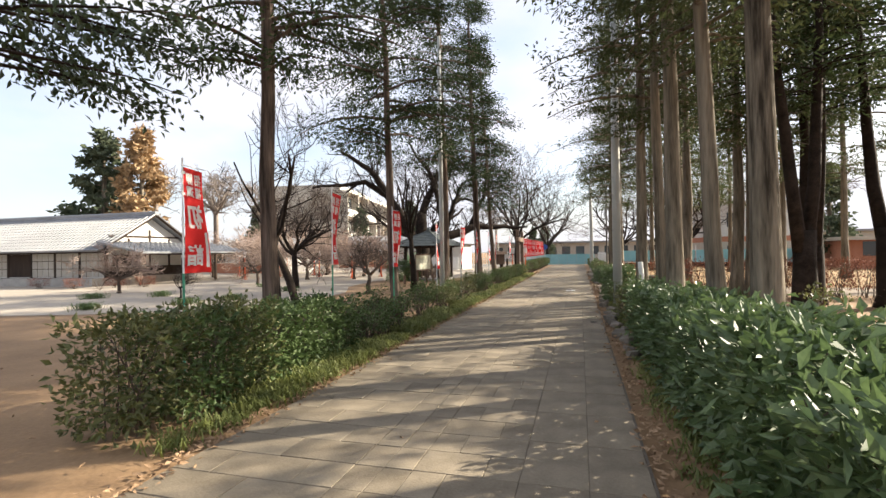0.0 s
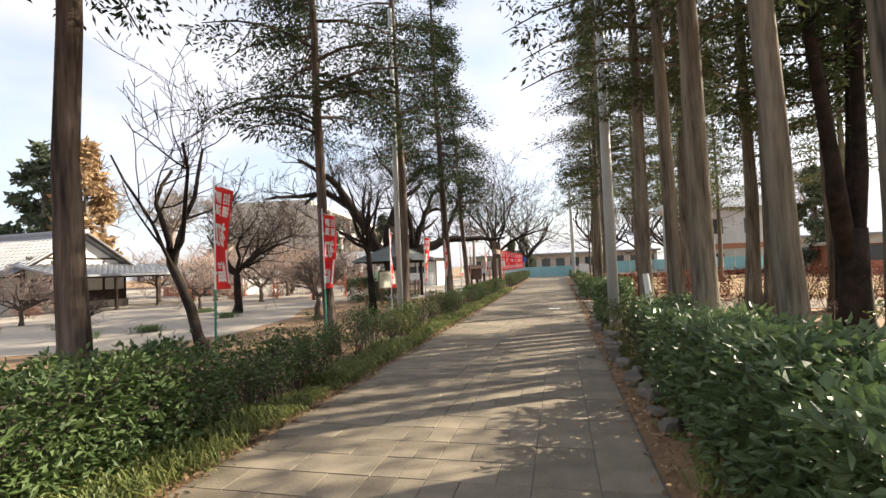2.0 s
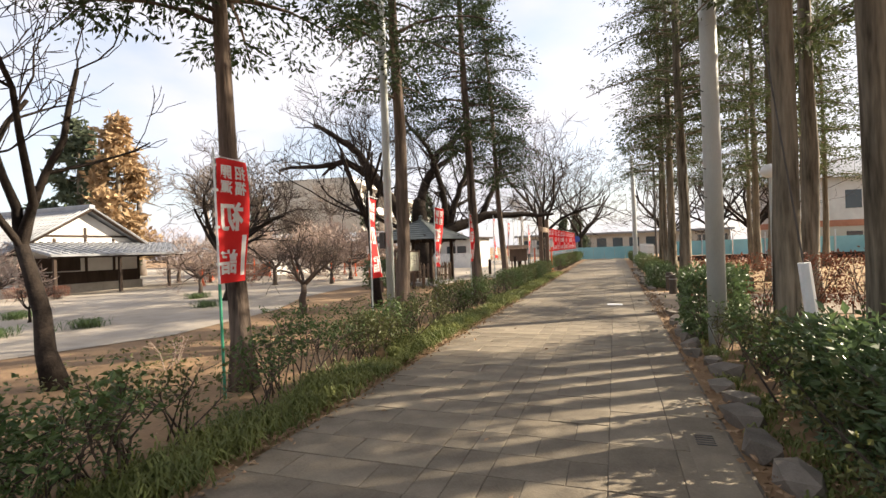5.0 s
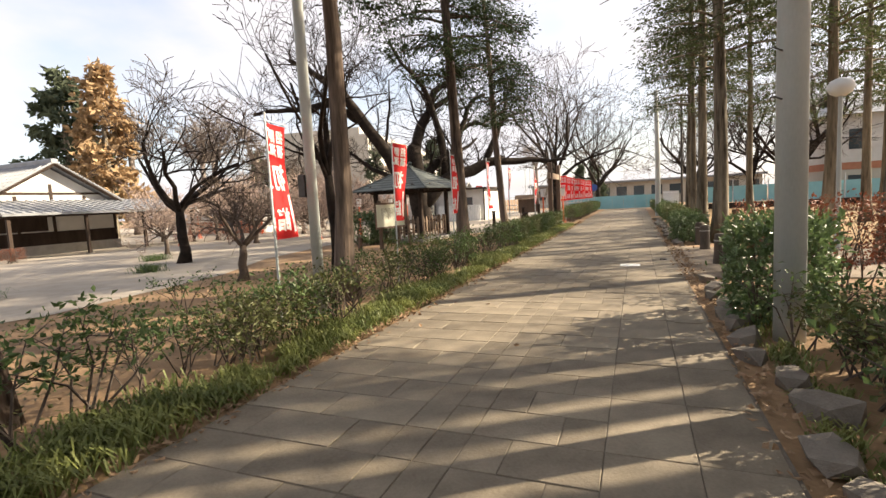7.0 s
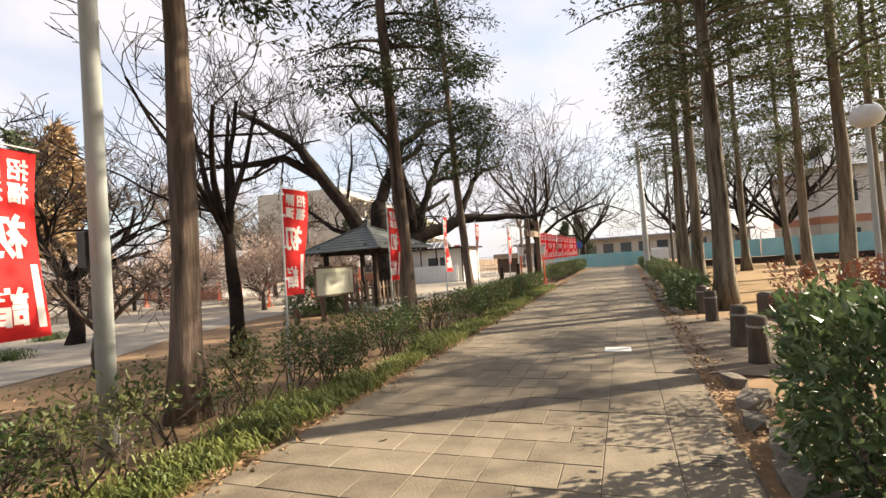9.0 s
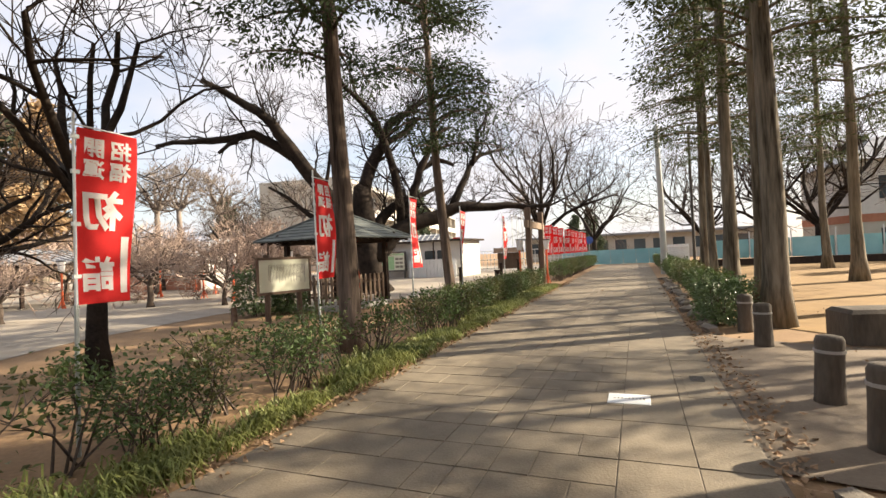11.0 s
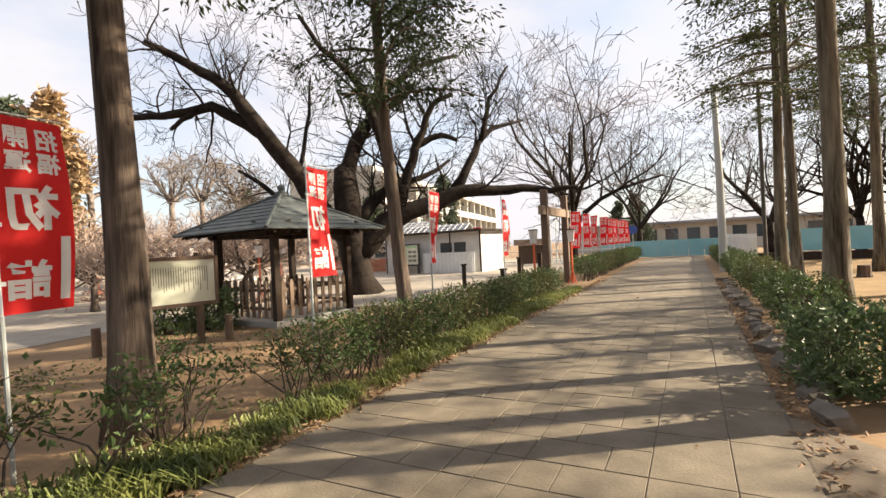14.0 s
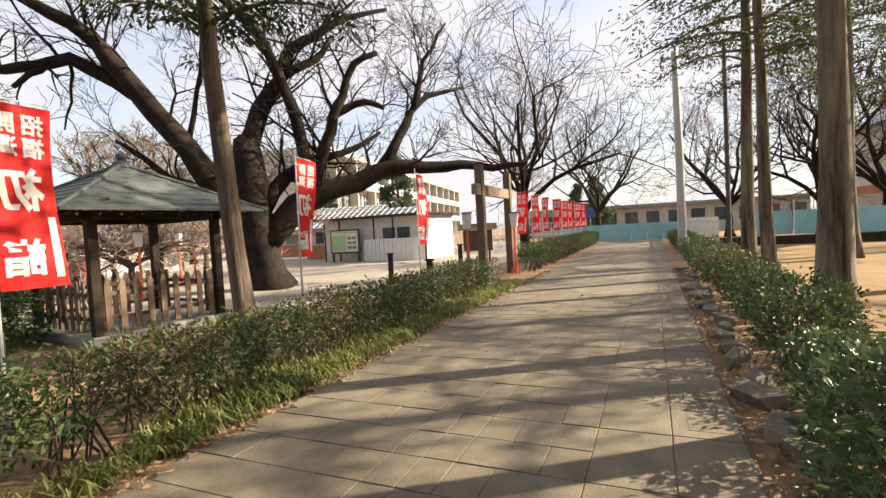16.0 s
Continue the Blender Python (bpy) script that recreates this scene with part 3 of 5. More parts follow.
cl = place(clump_tree(41, 11.5, 3.6, M_CONIFER_FAR, "dense dark green conifer behind the house"), -44, 36, 0, 1.2)
place(clump_tree(42, 11.0, 2.8, M_OCHRE, "conifer with rust-orange winter foliage"), -40, 36.5, 0, 1.25)
for x, y, a, s in ((-48, 40, 60, 0.9), (-38.5, 52, 120, 0.7), (-22, 62, 30, 0.75), (-4.4, 65, 90, 0.45), (14, 56, 70, 0.7), (-57, 27, 200, 0.9), (-27, 57, 300, 0.65), (19, 45, 10, 0.7), (-5.6, 62.5, 240, 0.4)):
    again(cl, x, y, a, s)


# forked evergreens, bark coloured dark for shade, and dense crowns deep in the grove
def forked_tree(seed, height, fork, r0, stems):
    np.random.seed(seed)
    r = random.Random(seed)
    tree = thing("forked_evergreen_tree", "evergreen forking low into upright stems, bark coloured dark for shade", "tree", group="grove evergreens")
    t, f = Parts(), Parts()
    t.tube([(0, 0, -0.05), (0, 0, 0.3), (0.02, 0, fork * 0.7), (0.03, 0, fork + 0.25)], [r0 * 1.5, r0 * 1.1, r0, r0 * 0.95], 12, wob=0.15)
    for k in range(stems):
        a = 6.283 * k / stems + r.uniform(-0.3, 0.3)
        q = np.linspace(0, 1, 7)
        out = np.array([math.cos(a), math.sin(a), 0])
        line = np.outer(0.1 + q ** 0.6 * r.uniform(0.35, 0.6) + q * 0.35, out) + np.outer(fork * 0.85 + q * (height - fork), (0, 0, 1)) + rnd((7, 3)) * 0.05
        t.tube(line, r0 * 0.66 * (1 - 0.85 * q), 9, wob=0.14)
        for b in range(34):
            u = r.uniform(0.36, 1.0)
            c = np.array([np.interp(u, q, line[:, m]) for m in range(3)])
            ang = r.uniform(0, 6.283)
            e = c + np.array([math.cos(ang), math.sin(ang), 0.1]) * r.uniform(0.7, 2.2) * (1.15 - 0.6 * u)
            t.tube([c, (c + e) / 2 + np.array([0, 0, 0.12]), e], [0.03, 0.02, 0.008], 4, cap=False)
            n = 70
            w = rnd(n, 0.25, 1.05)[:, None]
            sp = np.random.normal(size=(n, 3)) * np.array([0.26, 0.26, 0.13])
            f.leaves(c * (1 - w) + e * w + sp, sp * 3 + unit(n) * 0.6 + np.array([0, 0, -0.3]), unit(n), rnd(n, 0.09, 0.2), rnd(n, 0.035, 0.075))
    # the near-black cherry bark stands in for trunks standing in shade
    part(tree, "trunk", t, M_CHERRY, smooth=True)
    part(tree, "foliage", f, M_NEEDLE)
    return tree


fk = place(forked_tree(61, 11.0, 1.7, 0.24, 2), 5.0, 12.9, 35)
for x, y, a, s in ((7.6, 14.8, 120, 1.05), (6.2, 15.5, 280, 1.0), (16.0, 8.5, 60, 1.1)):
    again(fk, x, y, a, s)


# overhanging broadleaf branch by the entrance
np.random.seed(51)
rr = random.Random(51)
bro = thing("broadleaf_tree", "evergreen tree with broad dark leaves overhanging the path", "tree", (-6.4, 3.1, -0.03))
p, q = Parts(), Parts()
p.tube([(0, 0, 0), (0.05, 0, 1.4), (0.1, 0, 2.8), (0.2, -0.1, 4.4)], [0.22, 0.16, 0.14, 0.08], 9, wob=0.15)
for k in range(22):
    a = rr.uniform(-2.2, 1.9)
    z = rr.uniform(3.4, 4.6)
    L = rr.uniform(1.4, 2.9)
    s = np.linspace(0, 1, 5)
    line = np.array([0.1, 0, z]) + np.outer(s * L, (math.cos(a), math.sin(a), 0.28)) - np.outer(s * s * L * 0.30, (0, 0, 1)) + rnd((5, 3)) * 0.06
    p.tube(line, 0.03 * (1 - 0.85 * s), 4, cap=False)
    n = 150
    w = np.random.uniform(0.35, 1.02, n)
    base = np.stack([np.interp(w, s, line[:, j]) for j in range(3)], 1) + np.random.normal(size=(n, 3)) * 0.15
    q.leaves(base, unit(n) * 0.7 + np.array([0.3 * math.cos(a), 0.3 * math.sin(a), -0.6]), unit(n), rnd(n, 0.07, 0.15), rnd(n, 0.035, 0.07))
part(bro, "trunk", p, M_CHERRY)
part(bro, "foliage", q, M_BROAD)


# ---- hedges ----
def shrub(seed, w, d, h, leaves, mat, label, stems=9, low=0.1, size=(0.05, 0.10), name="hedge_shrub", group="hedge", up=0.08):
    np.random.seed(seed)
    r = random.Random(seed)
    sh = thing(name, label, "shrub", group=group)
    st, lf = Parts(), Parts()
    tips = []
    for k in range(stems):
        b = np.array([r.uniform(-0.25, 0.25) * w, r.uniform(-0.25, 0.25) * d, -0.02])
        tip = np.array([r.uniform(-0.5, 0.5) * w, r.uniform(-0.5, 0.5) * d, h * r.uniform(0.7, 1.02)])
        mid = b * 0.6 + tip * 0.4 + np.array([r.uniform(-0.05, 0.05), r.uniform(-0.05, 0.05), 0.05])
        st.tube([b, mid, tip], [0.011, 0.008, 0.003], 4, cap=False)
        tips.append((b, mid, tip))
        for j in range(3):
            f = r.uniform(0.3, 0.9)
            c = mid * (1 - f) + tip * f
            e = c + np.array([r.uniform(-0.2, 0.2), r.uniform(-0.2, 0.2), r.uniform(0.02, 0.18)])
            st.tube([c, e], [0.005, 0.002], 3, cap=False)
            tips.append((c, (c + e) / 2, e))
    n = leaves
    # leaves thickest near the clipped outside of the bush
    c = np.random.uniform(-1, 1, (n, 3))
    m = np.abs(c).max(1)[:, None]
    c = c / m * np.maximum(m, np.random.uniform(0.55, 1.0, (n, 1)))
    base = c * np.array([w / 2, d / 2, h * (1 - low) / 2]) + np.array([0, 0, h * (1 + low) / 2])
    base += np.random.normal(size=(n, 3)) * 0.035
    # uneven clipped top
    base[:, 2] += 0.05 * np.sin(base[:, 0] * 9 + seed) * np.cos(base[:, 1] * 7 + seed) * (c[:, 2] > 0.3)
    way = (c * 0.6 + unit(n) * 0.9) * np.array([1, 1, 0.6]) + np.array([0, 0, up])
    lf.leaves(base, way, unit(n) * np.array([1, 1, 0.4]), rnd(n, *size), rnd(n, size[0] * 0.5, size[1] * 0.52))
    part(sh, "stems", st, M_TWIG)
    part(sh, "foliage", lf, mat)
    return sh


def sparse_shrub(seed, w, h, leaves, mat, label, stems=6, name="hedge_shrub", group="hedge"):
    """A thin bush: leaves only round the ends of its stems."""
    np.random.seed(seed)
    r = random.Random(seed)
    sh = thing(name, label, "shrub", group=group)
    st, lf = Parts(), Parts()
    ends = []
    for k in range(stems):
        b = np.array([r.uniform(-0.1, 0.1), r.uniform(-0.1, 0.1), -0.02])
        tip = np.array([r.uniform(-0.5, 0.5) * w, r.uniform(-0.5, 0.5) * w, h * r.uniform(0.65, 1.0)])
        mid = b * 0.5 + tip * 0.5 + np.array([r.uniform(-0.08, 0.08), r.uniform(-0.08, 0.08), 0.05])
        st.tube([b, mid, tip], [0.012, 0.008, 0.003], 4, cap=False)
        for j in range(5):
            f = r.uniform(0.0, 1.0)
            c = mid * (1 - f) + tip * f
            e = c + np.array([r.uniform(-0.2, 0.2), r.uniform(-0.2, 0.2), r.uniform(0.0, 0.16)])
            st.tube([c, e], [0.005, 0.002], 3, cap=False)
            ends.append(e)
    if leaves:
        k = np.random.randint(0, len(ends), leaves)
        base = np.array(ends)[k] + np.random.normal(size=(leaves, 3)) * 0.06
        lf.leaves(base, unit(leaves) + np.array([0, 0, 0.3]), unit(leaves), rnd(leaves, 0.04, 0.085), rnd(leaves, 0.02, 0.045))
    part(sh, "stems", st, M_TWIG if leaves else M_PLUMTWIG)
    if leaves:
        part(sh, "foliage", lf, mat)
    return sh


GREEN = "clipped evergreen hedge shrub with dark glossy leaves"
THIN = "thin half-bare hedge shrub with sparse green leaves"
dense = [shrub(60 + i, 0.85, 0.80, 0.92, 2000, M_LEAF if i else M_LEAF_DRY, GREEN) for i in range(3)]
broad = [shrub(70 + i, 1.05, 0.85, 1.0, 1900, M_LEAF_BROAD, "evergreen hedge shrub with large glossy leaves", size=(0.06, 0.135)) for i in range(3)]
low = [shrub(80 + i, 0.75, 0.85, 0.66, 950, M_LEAF_DRY if i == 2 else M_LEAF, GREEN, low=0.36, stems=13, size=(0.035, 0.08)) for i in range(3)]
thin = [sparse_shrub(90 + i, 0.9, 0.72, 230, M_LEAF_DRY if i % 2 else M_LEAF, THIN) for i in range(4)]
bare = sparse_shrub(97, 0.8, 0.6, 0, M_LEAF, "leafless pale-stemmed hedge shrub")
used = set()


def put(src, x, y, turn, s=1.0, sz=1.0):
    ob = src if src.name not in used else copy_thing(src, pose(0, 0, 0))
    used.add(src.name)
    ob.matrix_basis = pose(x, y, -0.03, 0, 0, turn) @ Matrix.Diagonal((s, s, s * sz, 1))


rs = random.Random(2)
y = 3.35
while y < 6.9:                                    # dense start of the plaza-side hedge
    put(dense[rs.randrange(3)], -3.75 + rs.uniform(-0.04, 0.04), y, rs.choice((0, 180)), 1.0, (1.10 if y < 5 else 0.98) * rs.uniform(0.95, 1.04))
    y += 0.55
while y < 9.2:                                    # it turns ragged
    put(low[rs.randrange(3)], -3.72 + rs.uniform(-0.12, 0.12), y, rs.choice((0, 180)), rs.uniform(0.8, 1.0), rs.uniform(0.85, 1.1))
    put(rs.choice(thin), -3.65 + rs.uniform(-0.25, 0.25), y + 0.25, rs.uniform(0, 360), rs.uniform(0.8, 1.1))
    y += 0.55
while y < 22.6:                                   # thin stretch
    if rs.random() < 0.90:
        put(rs.choice(thin) if rs.random() < 0.9 else bare, -3.7 + rs.uniform(-0.22, 0.22), y, rs.uniform(0, 360), rs.uniform(0.75, 1.1), 1.0)
    if 12.8 < y < 13.8 or 16.8 < y < 19.6 and rs.random() < 0.6:
        put(low[rs.randrange(3)], -3.72, y, rs.choice((0, 180)), 0.9, 0.95)
    y += 0.44
while y < 32.2:                                   # clipped stretch to the wooden gateway
    put(low[rs.randrange(3)], -3.62 + rs.uniform(-0.05, 0.05), y, rs.choice((0, 180)), 1.0, rs.uniform(0.98, 1.12))
    y += 0.6
y = 36.2
while y < 54:
    put(low[rs.randrange(3)], -3.5 + rs.uniform(-0.05, 0.05), y, rs.choice((0, 180)), 1.08, rs.uniform(1.05, 1.2))
    y += 0.66
y = 1.6
while y < 14.3:                                   # lush hedge on the grove side, ragged farther on
    if y < 9.0:
        put(broad[rs.randrange(3)], 1.42 + rs.uniform(-0.06, 0.06), y, rs.choice((0, 180)), 1.0, (1.08 if y < 5 else 0.98) * rs.uniform(0.9, 1.05))
    elif y < 11.8:
        put(broad[rs.randrange(3)], 1.52 + rs.uniform(-0.06, 0.06), y, rs.choice((0, 180)), 0.85, rs.uniform(0.9, 1.1))
    if y > 8.7:
        put(rs.choice(thin), 1.15 + rs.uniform(-0.12, 0.12), y + 0.3, rs.uniform(0, 360), rs.uniform(0.8, 1.1))
        put(low[rs.randrange(3)], 1.5 + rs.uniform(-0.1, 0.1), y + 0.1, rs.uniform(0, 360), rs.uniform(0.7, 0.95))
    y += 0.62
for x, yy, s in ((-9.5, 24.9, 1.15), (-8.9, 25.3, 0.8), (1.1, 23.9, 0.75), (1.15, 24.7, 0.62), (1.2, 25.6, 0.5)):
    put(broad[rs.randrange(3)], x, yy, rs.uniform(0, 360), s)
for x, yy in ((1.12, 15.15), (1.2, 15.7)):          # clump behind the pole
    put(broad[rs.randrange(3)], x, yy, rs.choice((0, 180)), 0.8, 1.3)
y = 26.3
while y < 53:
    put(low[rs.randrange(3)], 1.28 + rs.uniform(-0.08, 0.08), y, rs.choice((0, 180)), rs.uniform(0.95, 1.1), rs.uniform(0.9, 1.1))
    y += 0.62

azalea = [shrub(100 + i, 0.9, 0.8, 1.0, 1250, M_AZALEA, "clipped azalea hedge with russet winter leaves", stems=12, low=0.28, size=(0.035, 0.075), group="azalea hedge") for i in range(2)]
for i in range(17):
    put(azalea[i % 2], 1.62 + i * 0.75, 17.3 + 0.02 * i, rs.choice((0, 180)), 1.0, rs.uniform(1.14, 1.18))
for i in range(9):
    put(thin[i % 4] if i % 3 == 0 else bare, 2.4 + i * 0.7 + rs.uniform(-0.2, 0.2), 11.5 + rs.uniform(-1.5, 3.5), rs.uniform(0, 360), rs.uniform(0.8, 1.2))


def tufts(name, places, blades, h, mat, label):
    np.random.seed(len(places))
    p = Parts()
    for x, y, s in places:
        n = blades
        base = np.array([x, y, -0.03]) + np.random.normal(size=(n, 3)) * np.array([0.085, 0.095, 0]) * s
        a = rnd(n, 0, 6.283)
        out = np.stack([np.cos(a), np.sin(a), np.zeros(n)], 1)
        L = rnd(n, 0.5, 1.0) * h * s
        mid = base + out * (L * 0.38)[:, None] + np.array([0, 0, 1]) * (L * 0.66)[:, None]
        tip = base + out * (L * 0.95)[:, None] + np.array([0, 0, 1]) * (L * 0.36)[:, None]
        side = np.stack([-np.sin(a), np.cos(a), np.zeros(n)], 1) * 0.006
        v = np.stack([base - side, base + side, mid + side, mid - side, tip], 1).reshape(-1, 3)
        k = np.arange(n) * 5
        p.add(v, [t for i in k.tolist() for t in ((i, i + 1, i + 2, i + 3), (i + 3, i + 2, i + 4))])
    return solid(name, p, mat, label, "grass", "stuff")


rs = random.Random(6)
mounds = []
y = 3.3
while y < 33.0:
    full = 0.5 + 0.5 * math.sin(y * 2.1) * math.sin(y * 0.83 + 1.0)
    for k in range(1 + (rs.random() < 0.35 + full) + (rs.random() < full - 0.2)):
        mounds.append((-3.10 - k * rs.uniform(0.15, 0.24) + rs.uniform(-0.07, 0.06), y + rs.uniform(-0.12, 0.12), rs.uniform(0.55, 0.9) + 0.5 * full))
    y += rs.uniform(0.14, 0.30)
tufts("border_grass", mounds, 85, 0.27, M_GRASS, "mounded tufts of mondo grass along the path edge")
tufts("verge_grass", [(0.88 + rs.uniform(-0.13, 0.2), 1.2 + i * 0.13, rs.uniform(0.35, 0.8)) for i in range(110)], 34, 0.22, M_GRASS, "short grass under the hedge")
tufts("lily_clumps", [(x + rs.uniform(-0.25, 0.25), y + rs.uniform(-0.2, 0.2), 1.6) for x, y in ((-12.6, 13.2), (-11.9, 14.5), (-14.5, 11.3), (-12.1, 18.4), (-16, 15.5), (-15, 20.8), (-18, 14.2)) for k in range(6)], 40, 0.22, M_LEAF, "strap-leaved green clumps on the plaza")

np.random.seed(9)
lit = Parts()
n = 7500
yy = rnd(n, 1.5, 36)
side = np.random.rand(n)
xx = np.where(side < 0.45, -2.92 + np.random.normal(size=n) * 0.10, np.where(side < 0.8, 0.64 + np.random.normal(size=n) * 0.10, rnd(n, -8, 3)))
keep = ~((xx > -2.7) & (xx < 0.42) & (np.random.rand(n) < 0.93))
xx, yy = xx[keep], yy[keep]
n = len(xx)
flat = unit(n) * np.array([1, 1, 0.25])
lit.leaves(np.stack([xx, yy, np.full(n, 0.010)], 1), flat, unit(n) * np.array([1, 1, 0.2]), rnd(n, 0.03, 0.08), rnd(n, 0.02, 0.05))
solid("leaf_litter", lit, M_LITTER, "fallen dry leaves along the path edges", "leaves", "stuff")


np.random.seed(19)
weeds = Parts()
cx, cy = rnd(340, -8.0, -3.4), rnd(340, 6.5, 25.0)
for x, y in zip(cx, cy):
    n = 16
    base = np.array([x, y, 0.0]) + np.random.normal(size=(n, 3)) * np.array([0.16, 0.13, 0.0]) + np.outer(rnd(n, 0.0, 0.14), (0, 0, 1))
    weeds.leaves(base, unit(n) * np.array([1, 1, 0.4]), unit(n) * np.array([1, 1, 0.3]), rnd(n, 0.04, 0.09), rnd(n, 0.02, 0.045))
solid("ground_weeds", weeds, M_LEAF_DRY, "low green weeds scattered over the planted bed", "weeds", "stuff")


def pane(parent, *corners):
    q = Parts()
    q.box(*corners)
    return part(parent, "window", q, M_GLASS)


# ---- banners ----
CW, CH = 0.44, 1.36


def wave(x, z, k):
    return 0.045 * math.sin(2.6 * z + 3.0 * x + k) * (0.35 + x / CW)


def banner(k, low_mat=M_STEELPOLE, label="red festival banner with white lettering on a thin pole"):
    b = thing("festival_banner", label, "banner", group="festival banners")
    p = Parts()
    p.tube([(0, 0, -0.35), (0, 0, 1.15)], [0.016, 0.016], 8)
    part(b, "pole", p, low_mat)
    p = Parts()
    p.tube([(0, 0, 1.15), (0, 0, 2.62)], [0.012, 0.010], 8)
    p.tube([(-0.03, 0, 2.53), (CW + 0.02, 0.0, 2.53)], [0.006, 0.006], 6)
    for z in (1.35, 1.75, 2.15, 2.42):
        p.box(-0.02, -0.012, z, 0.035, 0.012, z + 0.03)
    part(b, "arm", p, M_FENCE)
    c = Parts()
    nx, nz = 8, 20
    v, f = [], []
    for s in (0.0, 0.003):
        for j in range(nz + 1):
            for i in range(nx + 1):
                x, z = CW * i / nx + 0.02, 1.15 + CH * j / nz
                v.append((x, wave(x, z, k) + s, z))
    w = nx + 1
    o = w * (nz + 1)
    for j in range(nz):
        for i in range(nx):
            a = j * w + i
            f += [(a, a + 1, a + w + 1, a + w), (o + a + w, o + a + w + 1, o + a + 1, o + a)]
    c.add(v, f)
    part(b, "cloth", c, M_RED, smooth=True)
    # white lettering, seen from behind through the cloth and so mirrored
    for text, size, cx, cz in (("開", 0.14, 0.14, 2.36), ("運", 0.14, 0.14, 2.19), ("招", 0.14, 0.33, 2.36), ("福", 0.14, 0.33, 2.19), ("初", 0.29, 0.21, 1.86), ("詣", 0.25, 0.18, 1.36)):
        cu = bpy.data.curves.new("letter", "FONT")
        cu.body, cu.size, cu.align_x, cu.align_y, cu.resolution_u = text, size * 1.12, "CENTER", "CENTER", 2
        cu.offset = 0.009 * size / 0.25
        tmp = bpy.data.objects.new("letter", cu)
        me = bpy.data.meshes.new_from_object(tmp)
        bpy.data.objects.remove(tmp)
        for q in me.vertices:
            x, z = cx - q.co.x, cz + q.co.y
            q.co = (x, wave(x, z, k) - 0.006, z)
        me.materials.append(M_WHITE)
        part(b, "letter", me, M_WHITE)
    p = Parts()
    zz = np.linspace(1.22, 1.68, 8)
    for i in range(7):
        z0, z1 = zz[i], zz[i + 1]
        p.add([(0.37, wave(0.37, z0, k) - 0.006, z0), (0.43, wave(0.43, z0, k) - 0.006, z0), (0.43, wave(0.43, z1, k) - 0.006, z1), (0.37, wave(0.37, z1, k) - 0.006, z1)], [(0, 1, 2, 3)])
    part(b, "white_bar", p, M_WHITE)
    return b


kinds = [banner(k, M_GREENPOLE) for k in (0.3, 2.2, 4.1)] + [banner(k) for k in (1.1, 3.3, 5.0)]
SPOTS = [(-4.78, 4.97, 96), (-4.42, 8.14, 101), (-4.28, 10.9, 92), (-4.12, 14.02, 99), (-4.12, 17.09, 90), (-4.19, 20.2, 97), (-4.2, 23.15, 93), (-4.42, 26.6, 100), (-4.1, 29.68, 95)]
SPOTS += [(-4.15 + 0.03 * i, 37.3 + 2.0 * i, -32 - 6 * (i % 3)) for i in range(8)] + [(-11.5, 45.0, 10), (-13.5, 47.0, 30)]
for i, (x, yy, a) in enumerate(SPOTS):
    b = kinds[i] if i < 6 else copy_thing(kinds[3 + i % 3], pose(0, 0, 0))
    b.matrix_basis = pose(x, yy, (0.18, 0.2, 0.06, -0.10, -0.05, -0.05)[i] if i < 6 else -0.02, 0, 1.2 * math.sin(i * 2.1), a)

# ---- poles, lamp, bollards and small fixtures of the path ----
p = Parts()
p.tube([(0, 0, -0.05), (0, 0, 4), (0.02, 0, 9.5)], [0.125, 0.115, 0.09], 20)
gp = thing("utility_pole", "smooth grey concrete pole beside the hedge", "pole", (1.08, 14.6, 0), group="poles")
part(gp, "shaft", p, M_STEELPOLE, smooth=True)
p = Parts()
for z in (2.1, 2.5, 3.1, 3.6):
    p.tube([(-0.1, -0.1, z), (-0.19, -0.19, z + 0.02)], [0.008, 0.008], 5)
part(gp, "step_bolt", p, M_IRON)
p = Parts()
p.tube([(0, 0, -0.05), (0, 0, 4), (0.0, 0, 8.5)], [0.075, 0.07, 0.055], 14)
lp = thing("utility_pole", "slim grey steel pole with a small box", "pole", (-4.2, 14.9, 0), group="poles")
part(lp, "shaft", p, M_STEELPOLE, smooth=True)
p = Parts()
p.box(-0.16, -0.08, 1.55, -0.06, 0.08, 1.85, bev=0.01)
part(lp, "meter_box", p, M_IRON)
p = Parts()
p.tube([(0, 0, -0.05), (0, 0, 3.5), (-0.06, 0, 7.0)], [0.15, 0.13, 0.10], 14)
p.box(-0.5, -0.04, 6.75, 0.4, 0.04, 6.83)
fp = thing("utility_pole", "concrete utility pole with a short crossarm at the path's end", "pole", (0.95, 39.75, 0), group="poles")
part(fp, "shaft", p, M_STEELPOLE, smooth=False)
p = Parts()
p.tube([(0, 0, -0.05), (0, 0, 6.0)], [0.06, 0.05], 8)
dp = thing("utility_pole", "thin dark post behind the hedge", "pole", (1.9, 36.2, 0), group="poles")
part(dp, "shaft", p, M_IRON)

lamp = thing("street_lamp", "park lamp with a white mushroom globe on a grey post", "lamp", (3.7, 21.9, 0))
p = Parts()
p.tube([(0, 0, -0.05), (0, 0, 0.3), (0, 0, 3.1)], [0.07, 0.05, 0.04], 10)
part(lamp, "post", p, M_STEELPOLE)
p = Parts()
p.tube([(0, 0, 3.1), (0, 0, 3.16), (0, 0, 3.28), (0, 0, 3.40), (0, 0, 3.46)], [0.09, 0.19, 0.24, 0.19, 0.05], 18)
part(lamp, "globe", p, M_FENCE, smooth=True)

